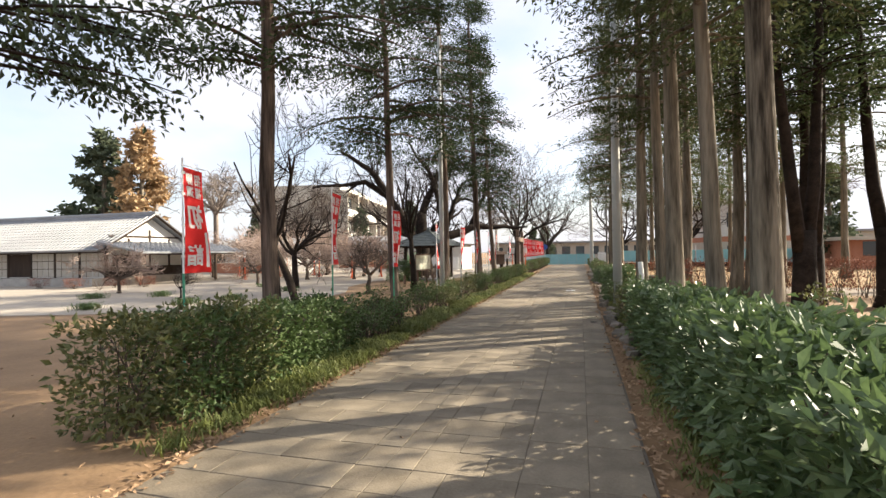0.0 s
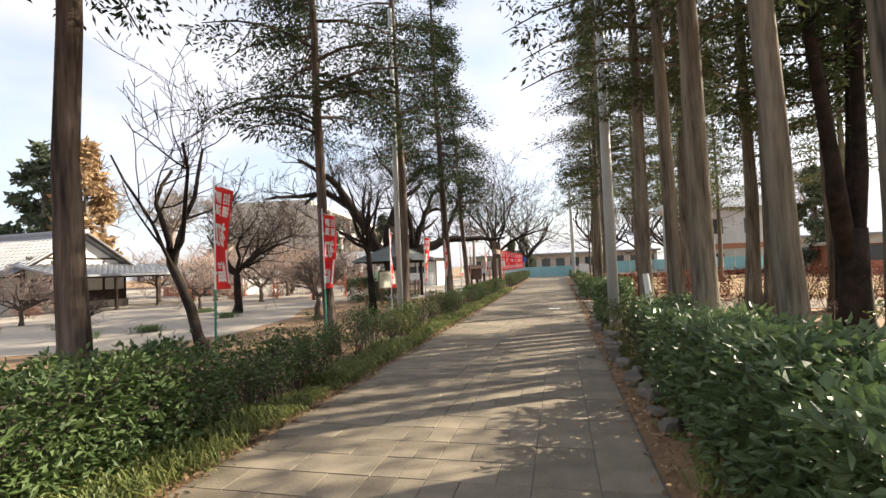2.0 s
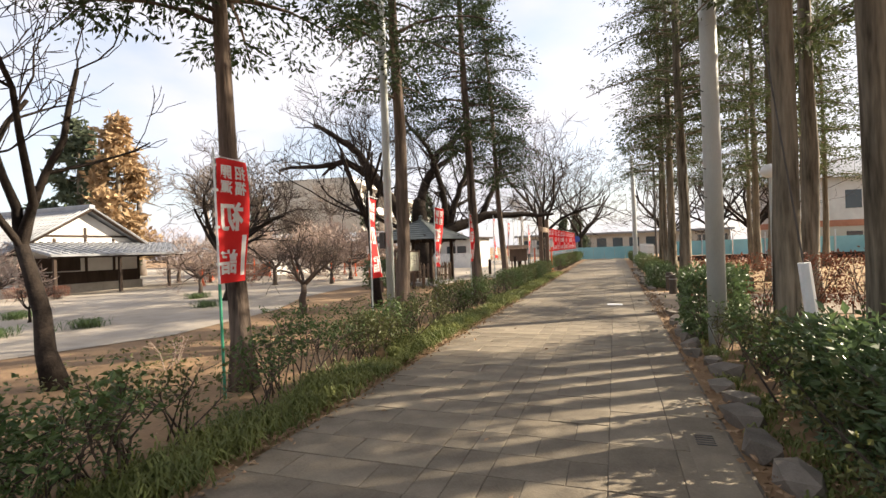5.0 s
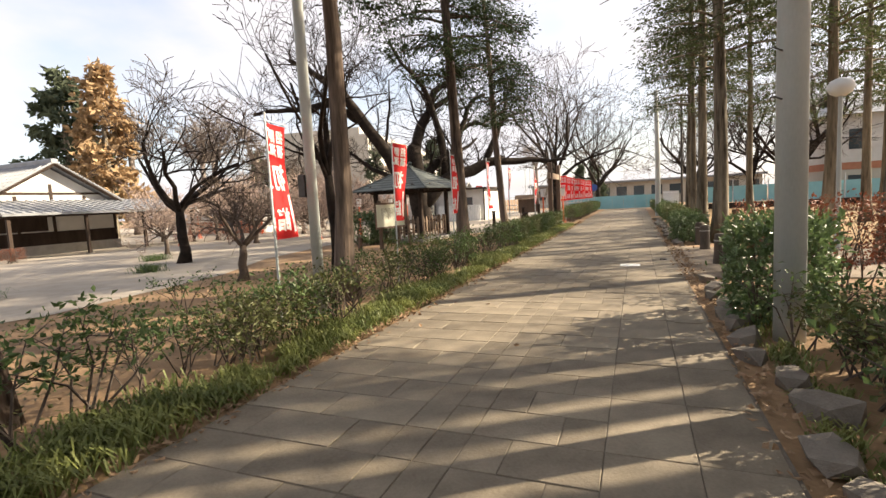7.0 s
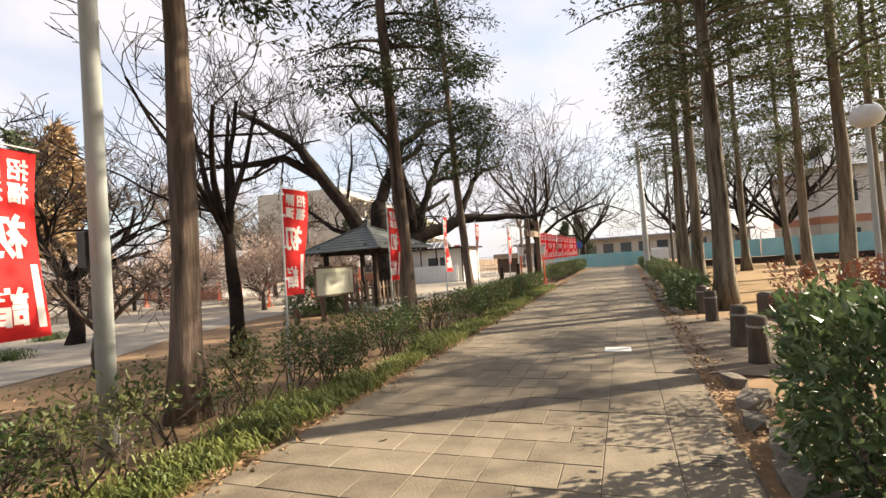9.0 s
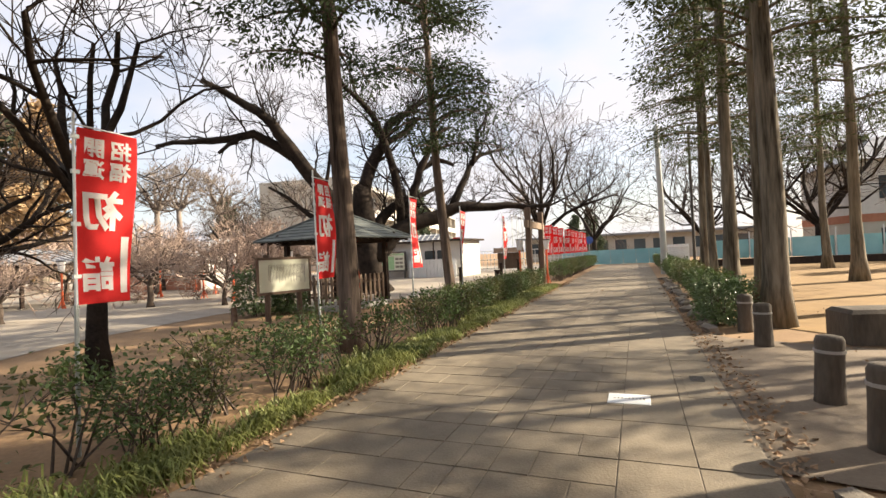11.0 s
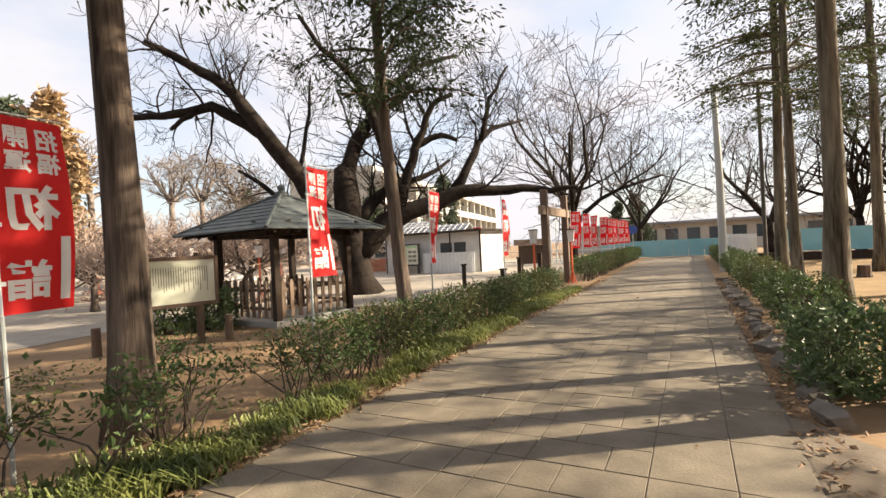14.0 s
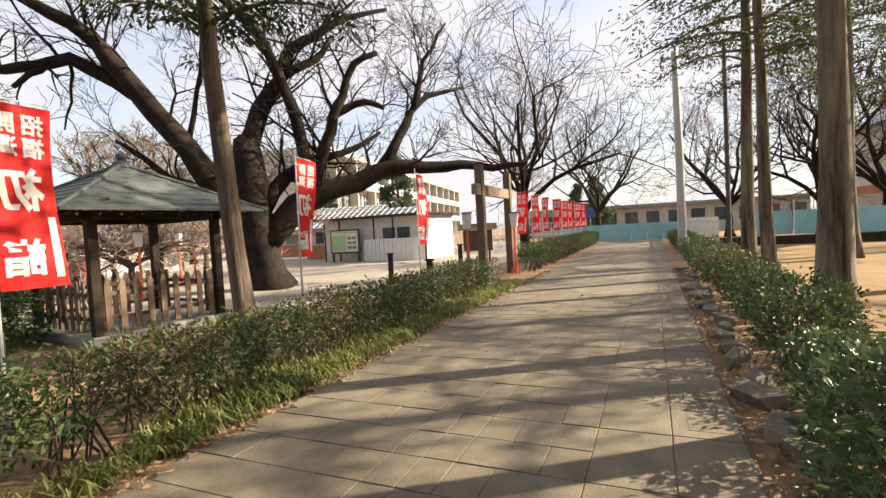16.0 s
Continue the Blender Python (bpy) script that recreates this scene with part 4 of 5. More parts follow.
rs = random.Random(3)
p = Parts()
a = np.linspace(0, 1, 7)
p.tube([(0, 0, -0.05), (0, 0, 0.05), (0, 0, 0.25), (0, 0, 0.42), (0, 0, 0.52), (0, 0, 0.55), (0, 0, 0.56)], [0.115, 0.11, 0.103, 0.103, 0.105, 0.09, 0.05], 16, wob=0.06)
p2 = Parts()
p2.tube([(0, 0, 0.42), (0, 0, 0.445)], [0.111, 0.111], 16)
bol = thing("bollard", "dark log-shaped concrete bollard", "bollard", group="bollards")
part(bol, "post", p, M_BOLLARD, smooth=True)
part(bol, "band", p2, M_CONCRETE)
for i, (x, yy) in enumerate(((1.29, 23.3), (1.27, 22.07), (1.23, 19.64), (1.23, 18.62))):
    b = bol if i == 0 else copy_thing(bol, pose(0, 0, 0))
    b.matrix_basis = pose(x, yy, -0.02, rs.uniform(-2, 2), rs.uniform(-2, 2), 70 * i)

p = Parts()
p.box(-0.49, 19.18, -0.004, -0.14, 19.47, 0.006, bev=0.003)
cover = thing("valve_cover", "white-painted cover plate set in the paving", "cover")
part(cover, "plate", p, M_FENCE)
p = Parts()
for i in range(9):
    p.box(-0.44 + i * 0.03, 19.31, 0.0062, -0.425 + i * 0.03, 19.335 + 0.01 * (i % 3), 0.0075)
part(cover, "marks", p, M_INK)


def grate(x, y):
    gr = thing("drain_grate", "iron drain grate at the path edge", "grate", (x, y, 0), group="drain grates")
    q = Parts()
    q.box(-0.13, -0.42, -0.005, 0.13, 0.42, 0.004)
    part(gr, "lid", q, M_SLAB)
    q = Parts()
    for i in range(5):
        q.box(-0.065, 0.14 + i * 0.045, 0.0045, 0.065, 0.16 + i * 0.045, 0.007)
    part(gr, "slots", q, M_IRON)


for gx, gy in ((0.33, 25.2), (0.3, 15.4), (0.32, 10.6), (0.30, 19.9)):
    grate(gx, gy)

p = Parts()
bv, bf = chamfer_box(1.15, 0.55, 0.44, 0.05)
p.add(bv, bf)
ob = solid("stone_bench", p, M_BOLLARD, "dark squared block as a low seat beside the side path", "bench")
ob.matrix_basis = pose(2.75, 22.6, -0.02, 0, 0, 12)
p = Parts()
p.tube([(0, 0, -0.05), (0, 0, 0.1), (0, 0, 0.34)], [0.22, 0.17, 0.16], 12, wob=0.15)
ob = solid("tree_stump", p, M_CEDAR, "sawn tree stump in the dry turf", "stump")
ob.matrix_basis = pose(4.2, 36.2, -0.02)
p = Parts()
p.tube([(0, 0, 0.0), (-0.12, 0, 1.25)], [0.06, 0.055], 10)
ob = solid("guy_wire_guard", p, M_FENCE, "pale tubular guard of a guy wire", "guard")
ob.matrix_basis = pose(1.55, 12.3, 0)
p = Parts()
p.tube([(0.0, 0, 1.2), (-0.55, 0.9, 8.0)], [0.008, 0.008], 5)
ob = solid("guy_wire", p, M_IRON, "thin steel guy wire", "wire")
ob.matrix_basis = pose(1.43, 12.3, 0)

# ---- notice board ----
sign = thing("notice_board", "wooden notice board with faded pale paper on two posts", "sign", (-7.75, 23.75, -0.02), 74)
p = Parts()
for x in (-0.42, 0.42):
    p.tube([(x, 0.06, 0), (x, 0.06, 1.56)], [0.065, 0.06], 10, wob=0.05)
part(sign, "post", p, M_WOOD)
p = Parts()
p.box(-0.72, -0.035, 0.66, 0.72, -0.005, 0.72)
p.box(-0.72, -0.035, 1.44, 0.72, -0.005, 1.50)
p.box(-0.72, -0.035, 0.72, -0.66, -0.005, 1.44)
p.box(0.66, -0.035, 0.72, 0.72, -0.005, 1.44)
part(sign, "frame", p, M_WOOD)
p = Parts()
p.box(-0.66, -0.022, 0.72, 0.66, -0.006, 1.44)
part(sign, "sheet", p, M_BOARD)
p = Parts()
rs = random.Random(12)
for i in range(26):
    x = -0.42 + i * 0.038
    p.box(x, -0.0235, 1.33 - rs.uniform(0.25, 0.45), x + 0.012, -0.0225, 1.33)
part(sign, "writing", p, M_INK)
for i, (x, yy) in enumerate(((-7.45, 24.55), (-8.45, 22.9))):
    p = Parts()
    p.tube([(0, 0, -0.03), (0, 0, 0.42)], [0.07, 0.065], 10, wob=0.06)
    ob = solid("post_stub", p, M_WOOD, "short round wooden post", "post", group="post stubs")
    ob.matrix_basis = pose(x, yy, 0)

# ---- roofed shelter with picket fence ----
GX, GY, GT = -8.42, 26.9, -7.0
gz = thing("shelter", "open timber shelter with a hipped metal roof and pickets", "shelter", (GX, GY, -0.02), GT)
H, E = 1.0, 1.62
p = Parts()
p.box(-H - 0.12, -H - 0.12, -0.02, H + 0.12, H + 0.12, 0.12, bev=0.02)
part(gz, "plinth", p, M_CONCRETE)
for x, yy in ((-H, -H), (H, -H), (H, H), (-H, H)):
    p = Parts()
    p.box(x - 0.065, yy - 0.065, 0.12, x + 0.065, yy + 0.065, 1.98, bev=0.008)
    part(gz, "post", p, M_DARKWOOD)
p = Parts()
for s in (-1, 1):
    p.box(-H - 0.2, s * H - 0.05, 1.84, H + 0.2, s * H + 0.05, 1.97)
    p.box(s * H - 0.045, -H - 0.2, 1.86, s * H + 0.045, H + 0.2, 1.965)
for i in range(-5, 6):
    for s in (-1, 1):
        p.tube([(i * 0.28, s * 0.9, 2.13), (i * 0.28, s * (E - 0.03), 1.90)], [0.025, 0.025], 4)
        p.tube([(s * 0.9, i * 0.28, 2.13), (s * (E - 0.03), i * 0.28, 1.90)], [0.025, 0.025], 4)
part(gz, "beam", p, M_DARKWOOD)
# stepped courses of the roof
courses = 9
for side in range(4):
    p = Parts()
    for i in range(courses):
        a0, a1 = 1 - i / courses, 1 - (i + 1) / courses
        z0, z1 = 1.95 + 0.86 * (i / courses), 1.95 + 0.86 * ((i + 1) / courses)
        e0, e1 = E * a0 + 0.02, E * a1 + 0.01
        v = [(-e0, -e0, z0), (e0, -e0, z0), (e1, -e1, z1), (-e1, -e1, z1), (-e0, -e0, z0 + 0.035), (e0, -e0, z0 + 0.035), (e1, -e1, z1 + 0.02), (-e1, -e1, z1 + 0.02)]
        v = np.array(v)
        c, s = math.cos(side * math.pi / 2), math.sin(side * math.pi / 2)
        v = np.stack([v[:, 0] * c - v[:, 1] * s, v[:, 0] * s + v[:, 1] * c, v[:, 2]], 1)
        p.add(v, [(3, 2, 1, 0), (4, 5, 6, 7), (0, 1, 5, 4)])
    part(gz, "roof_slope", p, M_SHINGLE)
p = Parts()
for sx_, sy_ in ((1, 1), (1, -1), (-1, 1), (-1, -1)):
    p.tube([(sx_ * (E + 0.03), sy_ * (E + 0.03), 1.97), (0, 0, 2.86)], [0.04, 0.04], 6)
part(gz, "hip_ridge", p, M_SHINGLE)
p = Parts()
p.tube([(0, 0, 2.80), (0, 0, 2.90), (0, 0, 2.92), (0, 0, 2.97), (0, 0, 3.03), (0, 0, 3.07)], [0.14, 0.12, 0.05, 0.085, 0.08, 0.01], 12)
part(gz, "finial", p, M_SHINGLE)
for side in range(4):
    for i in range(9):
        u = -H + 0.16 + i * (2 * H - 0.32) / 8
        if side == 2 and abs(u) < 0.5:
            continue
        q = Parts()
        q.add([(-0.045, -0.012, 0.16), (0.045, -0.012, 0.16), (0.045, 0.012, 0.16), (-0.045, 0.012, 0.16), (-0.045, -0.012, 0.86), (0.045, -0.012, 0.86), (0.045, 0.012, 0.86), (-0.045, 0.012, 0.86), (-0.02, -0.012, 0.94), (0.02, -0.012, 0.94), (0.02, 0.012, 0.94), (-0.02, 0.012, 0.94)],
              [(3, 2, 1, 0), (0, 1, 5, 4), (1, 2, 6, 5), (2, 3, 7, 6), (3, 0, 4, 7), (4, 5, 9, 8), (5, 6, 10, 9), (6, 7, 11, 10), (7, 4, 8, 11), (8, 9, 10, 11)])
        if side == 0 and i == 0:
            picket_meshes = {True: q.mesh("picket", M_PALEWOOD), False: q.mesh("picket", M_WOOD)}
        # front and +x sides take the paler picket colour, the other two the darker
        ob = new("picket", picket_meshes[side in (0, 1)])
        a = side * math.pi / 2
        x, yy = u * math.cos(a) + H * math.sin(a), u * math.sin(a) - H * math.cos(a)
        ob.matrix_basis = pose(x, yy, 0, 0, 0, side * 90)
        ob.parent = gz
p = Parts()
for s in (-1, 1):
    for z in (0.32, 0.70):
        p.box(-H, s * (H - 0.04) - 0.02, z, H, s * (H - 0.04) + 0.02, z + 0.06)
        p.box(s * (H - 0.04) - 0.02, -H, z + 0.002, s * (H - 0.04) + 0.02, H, z + 0.062)
part(gz, "rail", p, M_WOOD)

# ---- wooden gateway ----
gate = thing("wooden_gateway", "weathered timber gateway of two posts and a crossbeam", "gate", (-4.02, 34.5, -0.03), 90)
for x in (-1.3, 1.3):
    p = Parts()
    p.box(x - 0.10, -0.10, 0, x + 0.10, 0.10, 3.05, bev=0.02)
    part(gate, "post", p, M_WOOD)
p = Parts()
p.box(-1.75, -0.07, 2.28, 1.75, 0.07, 2.55, bev=0.015)
part(gate, "crossbeam", p, M_PALEWOOD)


def lantern(x, yy, turn=0.0, red=True, z=0.0, s=1.0):
    """Paper lantern on a vermilion post."""
    t = thing("paper_lantern", "white paper lantern on a vermilion post", "lantern", (x, yy, -0.03), turn, group="paper lanterns")
    q = Parts()
    q.tube([(0, 0, -0.02), (0, 0, 1.42)], [0.04, 0.035], 8)
    for a in range(3):
        q.tube([(0.16 * math.cos(a * 2.1), 0.16 * math.sin(a * 2.1), -0.02), (0, 0, 0.4)], [0.02, 0.02], 5)
    part(t, "post", q, M_ORANGE)
    q = Parts()
    q.tube([(0, 0, 1.42), (0, 0, 1.44), (0, 0, 1.80), (0, 0, 1.82)], [0.08, 0.10, 0.14, 0.12], 6)
    part(t, "shade", q, M_WHITE)
    q = Parts()
    q.tube([(0, 0, 1.82), (0, 0, 1.85)], [0.16, 0.15], 6)
    part(t, "cap", q, M_DARKWOOD)
    t.scale = (s, s, s)
    return t


first = lantern(-4.35, 33.0)
for x, yy in ((-3.75, 35.4), (-14.2, 28.6), (-12.8, 30.1), (-15.6, 33.5), (-17.5, 30.2), (-19.2, 32.4), (-21.4, 31.2), (-17.9, 36.0), (-23, 34.6), (-12.2, 34.2), (-14.6, 36.8), (-20.8, 26.6), (-25.2, 31.6)):
    copy_thing(first, pose(x, yy, -0.03, 0, 0, x * 40))
p = Parts()
for i, (x, yy, h) in enumerate(((-5.3, 36.9, 1.0), (-6.3, 37.4, 0.85), (-7.0, 33.6, 0.8), (-5.0, 32.0, 0.7))):
    q = Parts()
    q.box(-0.07, -0.07, 0, 0.07, 0.07, h, bev=0.015)
    q.box(-0.10, -0.10, h, 0.10, 0.10, h + 0.05, bev=0.02)
    ob = solid("wooden_post", q, M_DARKWOOD, "dark squared timber post by the gateway", "post", group="gateway posts")
    ob.matrix_basis = pose(x, yy, -0.03, 0, 0, 12 * i)
# small roofed notice box
nb = thing("roofed_notice", "small roofed wooden notice stand", "sign", (-6.6, 40.2, -0.03), 20)
p = Parts()
p.box(-0.6, -0.06, 0.5, 0.6, 0.06, 1.35)
p.box(-0.5, -0.05, 0, -0.42, 0.05, 0.5)
p.box(0.42, -0.05, 0, 0.5, 0.05, 0.5)
part(nb, "body", p, M_WOOD)
p = Parts()
p.add([(-0.8, -0.25, 1.36), (0.8, -0.25, 1.36), (0.8, 0, 1.62), (-0.8, 0, 1.62), (0.8, 0.25, 1.36), (-0.8, 0.25, 1.36)], [(0, 1, 2, 3), (3, 2, 4, 5), (0, 3, 5), (1, 4, 2), (5, 4, 1, 0)])
part(nb, "roof", p, M_WOOD)

# ---- old farmhouse ----
hs = thing("farmhouse", "old single-storey house with grey tiled roof and white gable", "house", (-25.6, 21.0, -0.03))
LEN, DEP, EAVE, RIDGE = 19.0, 5.8, 2.35, 4.15
p = Parts()
p.box(-LEN, 0.0, 0.45, 0, DEP, EAVE)
p.add([(0, 0, EAVE), (0, DEP, EAVE), (0, DEP / 2, RIDGE - 0.12), (-0.2, 0, EAVE), (-0.2, DEP, EAVE), (-0.2, DEP / 2, RIDGE - 0.12)], [(0, 1, 2), (5, 4, 3), (0, 2, 5, 3), (2, 1, 4, 5)])
part(hs, "wall", p, M_PLASTER)
p = Parts()
p.box(-LEN - 0.1, -0.9, -0.02, 0.1, DEP + 0.1, 0.45)
part(hs, "veranda", p, M_CONCRETE)
p = Parts()
for x in np.arange(-LEN, 0.1, 1.9):
    p.box(x - 0.07, -0.05, 0.45, x + 0.07, 0.02, EAVE)
p.box(-LEN, -0.045, 1.86, 0, 0.01, 1.98)
p.box(-LEN, -0.045, EAVE - 0.12, 0, 0.01, EAVE)
for yy in (0.05, 1.45, 2.9, 4.35, DEP - 0.05):
    p.box(-0.02, yy - 0.06, 0.45, 0.04, yy + 0.06, EAVE + (0.9 if yy == 2.9 else 0.35 if 1 < yy < 5 else 0))
p.box(-0.02, 0.2, EAVE + 0.42, 0.045, DEP - 0.2, EAVE + 0.52)
p.box(-0.02, 0.0, 0.45, 0.035, DEP, 1.05)
part(hs, "timber_frame", p, M_DARKWOOD)
p = Parts()
for i, x in enumerate(np.arange(-LEN + 0.1, -0.3, 1.9)):
    if i % 4 != 2:
        p.box(x, -0.03, 0.5, x + 0.82, -0.004, 1.85)
        p.box(x + 0.88, -0.03, 0.5, x + 1.7, -0.004, 1.85)
    p.box(x, -0.03, 2.0, x + 1.7, -0.004, 2.2)
part(hs, "shoji_panel", p, M_SHOJI)
p = Parts()
for i, x in enumerate(np.arange(-LEN + 0.1, -0.3, 1.9)):
    if i % 4 == 2:
        p.box(x, -0.03, 0.5, x + 1.7, -0.004, 1.85)
    else:
        for zz in (0.95, 1.4):
            p.box(x, -0.036, zz, x + 1.7, -0.031, zz + 0.03)
        for k in (0.41, 1.29):
            p.box(x + k - 0.012, -0.037, 0.5, x + k + 0.012, -0.032, 1.85)
p.box(0.0, 0.4, 1.1, 0.05, 2.6, 1.75)
part(hs, "dark_door", p, M_DARKWOOD)


def tiled(ax, ay, bx, by, za, zb, run, n_rows, n_cols, thick=0.07):
    """A tiled slope: eave from a to b, rising towards the run vector, with a roll along each column."""
    q = Parts()
    a, b = np.array([ax, ay, za]), np.array([bx, by, za])
    up = np.array([run[0], run[1], zb - za])
    nrm = np.cross(b - a, up)
    nrm /= np.linalg.norm(nrm)
    if nrm[2] < 0:
        nrm = -nrm
    for i in range(n_rows):
        s0, s1 = i / n_rows, (i + 1.04) / n_rows
        v = [a + up * s0, b + up * s0, b + up * s1, a + up * s1]
        q.add([*v, v[0] + nrm * (thick + 0.03), v[1] + nrm * (thick + 0.03), v[2] + nrm * thick, v[3] + nrm * thick], [(3, 2, 1, 0), (4, 5, 6, 7), (0, 1, 5, 4), (1, 2, 6, 5), (2, 3, 7, 6), (3, 0, 4, 7)])
    for k in range(n_cols + 1):
        c = a + (b - a) * k / n_cols + nrm * (thick + 0.02)
        q.tube([c, c + up], [0.045, 0.045], 5)
    return q


OV = 0.85
slope = (RIDGE - EAVE) / (DEP / 2)
part(hs, "roof_slope", tiled(-LEN - 0.4, -OV, 0.55, -OV, EAVE - OV * slope + 0.1, RIDGE, (0, DEP / 2 + OV), 12, 62), M_TILE)
part(hs, "roof_slope", tiled(-LEN - 0.4, DEP + OV, 0.55, DEP + OV, EAVE - OV * slope + 0.1, RIDGE, (0, -DEP / 2 - OV), 12, 62), M_TILE)
p = Parts()
p.box(-LEN - 0.4, DEP / 2 - 0.14, RIDGE + 0.02, 0.6, DEP / 2 + 0.14, RIDGE + 0.25, bev=0.05)
part(hs, "roof_ridge", p, M_TILE)
p = Parts()
for s in (-1, 1):
    p.tube([(0.5, DEP / 2, RIDGE + 0.0), (0.5, DEP / 2 + s * (DEP / 2 + OV), EAVE - OV * slope + 0.08)], [0.09, 0.09], 4)
part(hs, "bargeboard", p, M_DARKWOOD)
part(hs, "porch_roof", tiled(3.1, -0.6, 3.1, DEP + 2.6, 1.78, 2.42, (-3.05, 0), 8, 26), M_TILE)
for x, yy in ((2.8, -0.3), (2.8, 2.6), (2.8, 5.3), (2.8, 8.1)):
    p = Parts()
    p.box(x - 0.06, yy - 0.06, 0.06, x + 0.06, yy + 0.06, 1.84)
    part(hs, "porch_post", p, M_DARKWOOD)
    p = Parts()
    p.box(x - 0.12, yy - 0.12, -0.02, x + 0.12, yy + 0.12, 0.06, bev=0.02)
    part(hs, "post_base", p, M_STONE)
p = Parts()
p.box(2.72, -0.5, 1.70, 2.88, DEP + 2.5, 1.80)
part(hs, "porch_beam", p, M_DARKWOOD)

# far sheds behind the plum trees
for i, (x, yy, w, d, h, mat) in enumerate(((-33, 37.5, 9, 4, 2.0, M_PLASTER), (-20.5, 46.5, 7, 3, 1.9, M_CREAM), (-27, 51, 8, 4, 2.6, M_CREAM))):
    sh = thing("shed", "low pale outbuilding with a grey roof", "house", (x, yy, -0.03), 10 * i - 10, group="outbuildings")
    q = Parts()
    q.box(0, 0, 0, w, d, h)
    part(sh, "wall", q, mat)
    q = Parts()
    q.box(0, -0.03, 0, w, -0.002, 0.9)
    part(sh, "dado", q, M_BRICK)
    part(sh, "roof_slope", tiled(-0.4, -0.5, w + 0.4, -0.5, h - 0.05, h + 1.0, (0, d / 2 + 0.5), 6, 18), M_TILE)
    part(sh, "roof_slope", tiled(-0.4, d + 0.5, w + 0.4, d + 0.5, h - 0.05, h + 1.0, (0, -d / 2 - 0.5), 6, 18), M_TILE)
    for k in range(3):
        pane(sh, 0.8 + k * w / 3.2, -0.05, 1.0, 1.9 + k * w / 3.2, -0.031, 1.7)

# ---- kiosk, map board, school ----
kiosk = thing("kiosk", "low white prefabricated hut with a flat dark roof", "hut", (-16.9, 43.6, -0.03), -4)
p = Parts()
p.box(0, 0, 0, 6.6, 3.0, 2.25)
part(kiosk, "wall", p, M_PLASTER)
p = Parts()
p.box(-0.3, -0.5, 2.25, 6.9, 3.2, 2.37, bev=0.02)
part(kiosk, "roof", p, M_DARKWOOD)
for x in (0.05, 1.1, 3.4, 4.6, 6.5):
    p = Parts()
    p.box(x, -0.03, 0, x + 0.08, -0.002, 2.25)
    part(kiosk, "frame_post", p, M_DARKWOOD)
for x in (4.0, 4.9):
    pane(kiosk, x, -0.028, 0.75, x + 0.75, -0.004, 1.7)
p = Parts()
for i in range(26):
    p.box(3.0 + i * 0.13, -0.40 - 0.02 * (i % 2), 0, 3.11 + i * 0.13, -0.38, 1.15)
part(kiosk, "corrugated_screen", p, M_FENCE)
mapb = thing("map_board", "framed green park map on a dark stand", "sign", (-15.0, 42.9, -0.03), -3)
p = Parts()
p.box(-0.95, -0.05, 0.45, 0.95, 0.05, 1.75)
p.box(-0.9, -0.04, 0, -0.78, 0.04, 0.45)
p.box(0.78, -0.04, 0, 0.9, 0.04, 0.45)
part(mapb, "frame", p, M_IRON)
p = Parts()
p.box(-0.85, -0.056, 0.55, 0.85, -0.051, 1.65)
part(mapb, "panel", p, M_BOARD)
p = Parts()
p.box(-0.82, -0.060, 0.6, 0.1, -0.057, 1.45)
p.box(-0.82, -0.060, 1.52, 0.82, -0.057, 1.62)
part(mapb, "map", p, M_MAPGREEN)
p = Parts()
for i in range(6):
    p.box(0.2 + 0.3 * (i % 2), -0.060, 0.7 + 0.25 * (i // 2), 0.45 + 0.3 * (i % 2), -0.057, 0.85 + 0.25 * (i // 2))
part(mapb, "picture", p, M_INK)

school = thing("school_building", "long cream three-storey school building with window bands", "building", (-38.9, 74.2, -0.03), 100)
SL, SH = 60.0, 3.05
p = Parts()
p.box(0, 0, 0, SL, 10, SH * 3 + 0.8)
part(school, "wall", p, M_CREAM)
p = Parts()
for fl in range(1, 4):
    p.box(-0.2, -1.1, fl * SH - 0.15, SL + 0.2, -0.002, fl * SH + 0.05)
    if fl < 3:
        p.box(-0.2, -1.1, fl * SH + 0.05, SL + 0.2, -1.0, fl * SH + 0.75)
part(school, "balcony", p, M_PLASTER)
p = Parts()
for i in range(13):
    p.box(i * SL / 12 - 0.15, -1.0, 0, i * SL / 12 + 0.15, -0.003, SH * 3)
part(school, "pier", p, M_CREAM)
school.scale = (1.35, 1.35, 1.35)
fr = Parts()
for fl in range(3):
    for i in range(36):
        x = 0.3 + i * SL / 36
        pane(school, x, -0.03, fl * SH + 0.95, x + 1.1, -0.004, fl * SH + 2.5)
        fr.box(x + 0.53, -0.05, fl * SH + 0.95, x + 0.57, -0.031, fl * SH + 2.5)
        fr.box(x, -0.05, fl * SH + 1.9, x + 1.1, -0.031, fl * SH + 1.94)
part(school, "window_bar", fr, M_FENCE)

# white railings of the school yard
rail = thing("yard_railing", "white metal railing of the yard", "fence")
p = Parts()
for i in range(34):
    x = -13 + i * 0.28
    p.box(x - 0.015, 49.99, 0, x + 0.015, 50.01, 1.5)
for z in (0.15, 0.8, 1.45):
    p.box(-13, 49.985, z, -3.9, 50.015, z + 0.05)
for x in (-9.2, -8.8, -8.4):
    p.tube([(x, 52, 0), (x, 52, 4.2)], [0.04, 0.03], 6)
part(rail, "bars", p, M_FENCE)

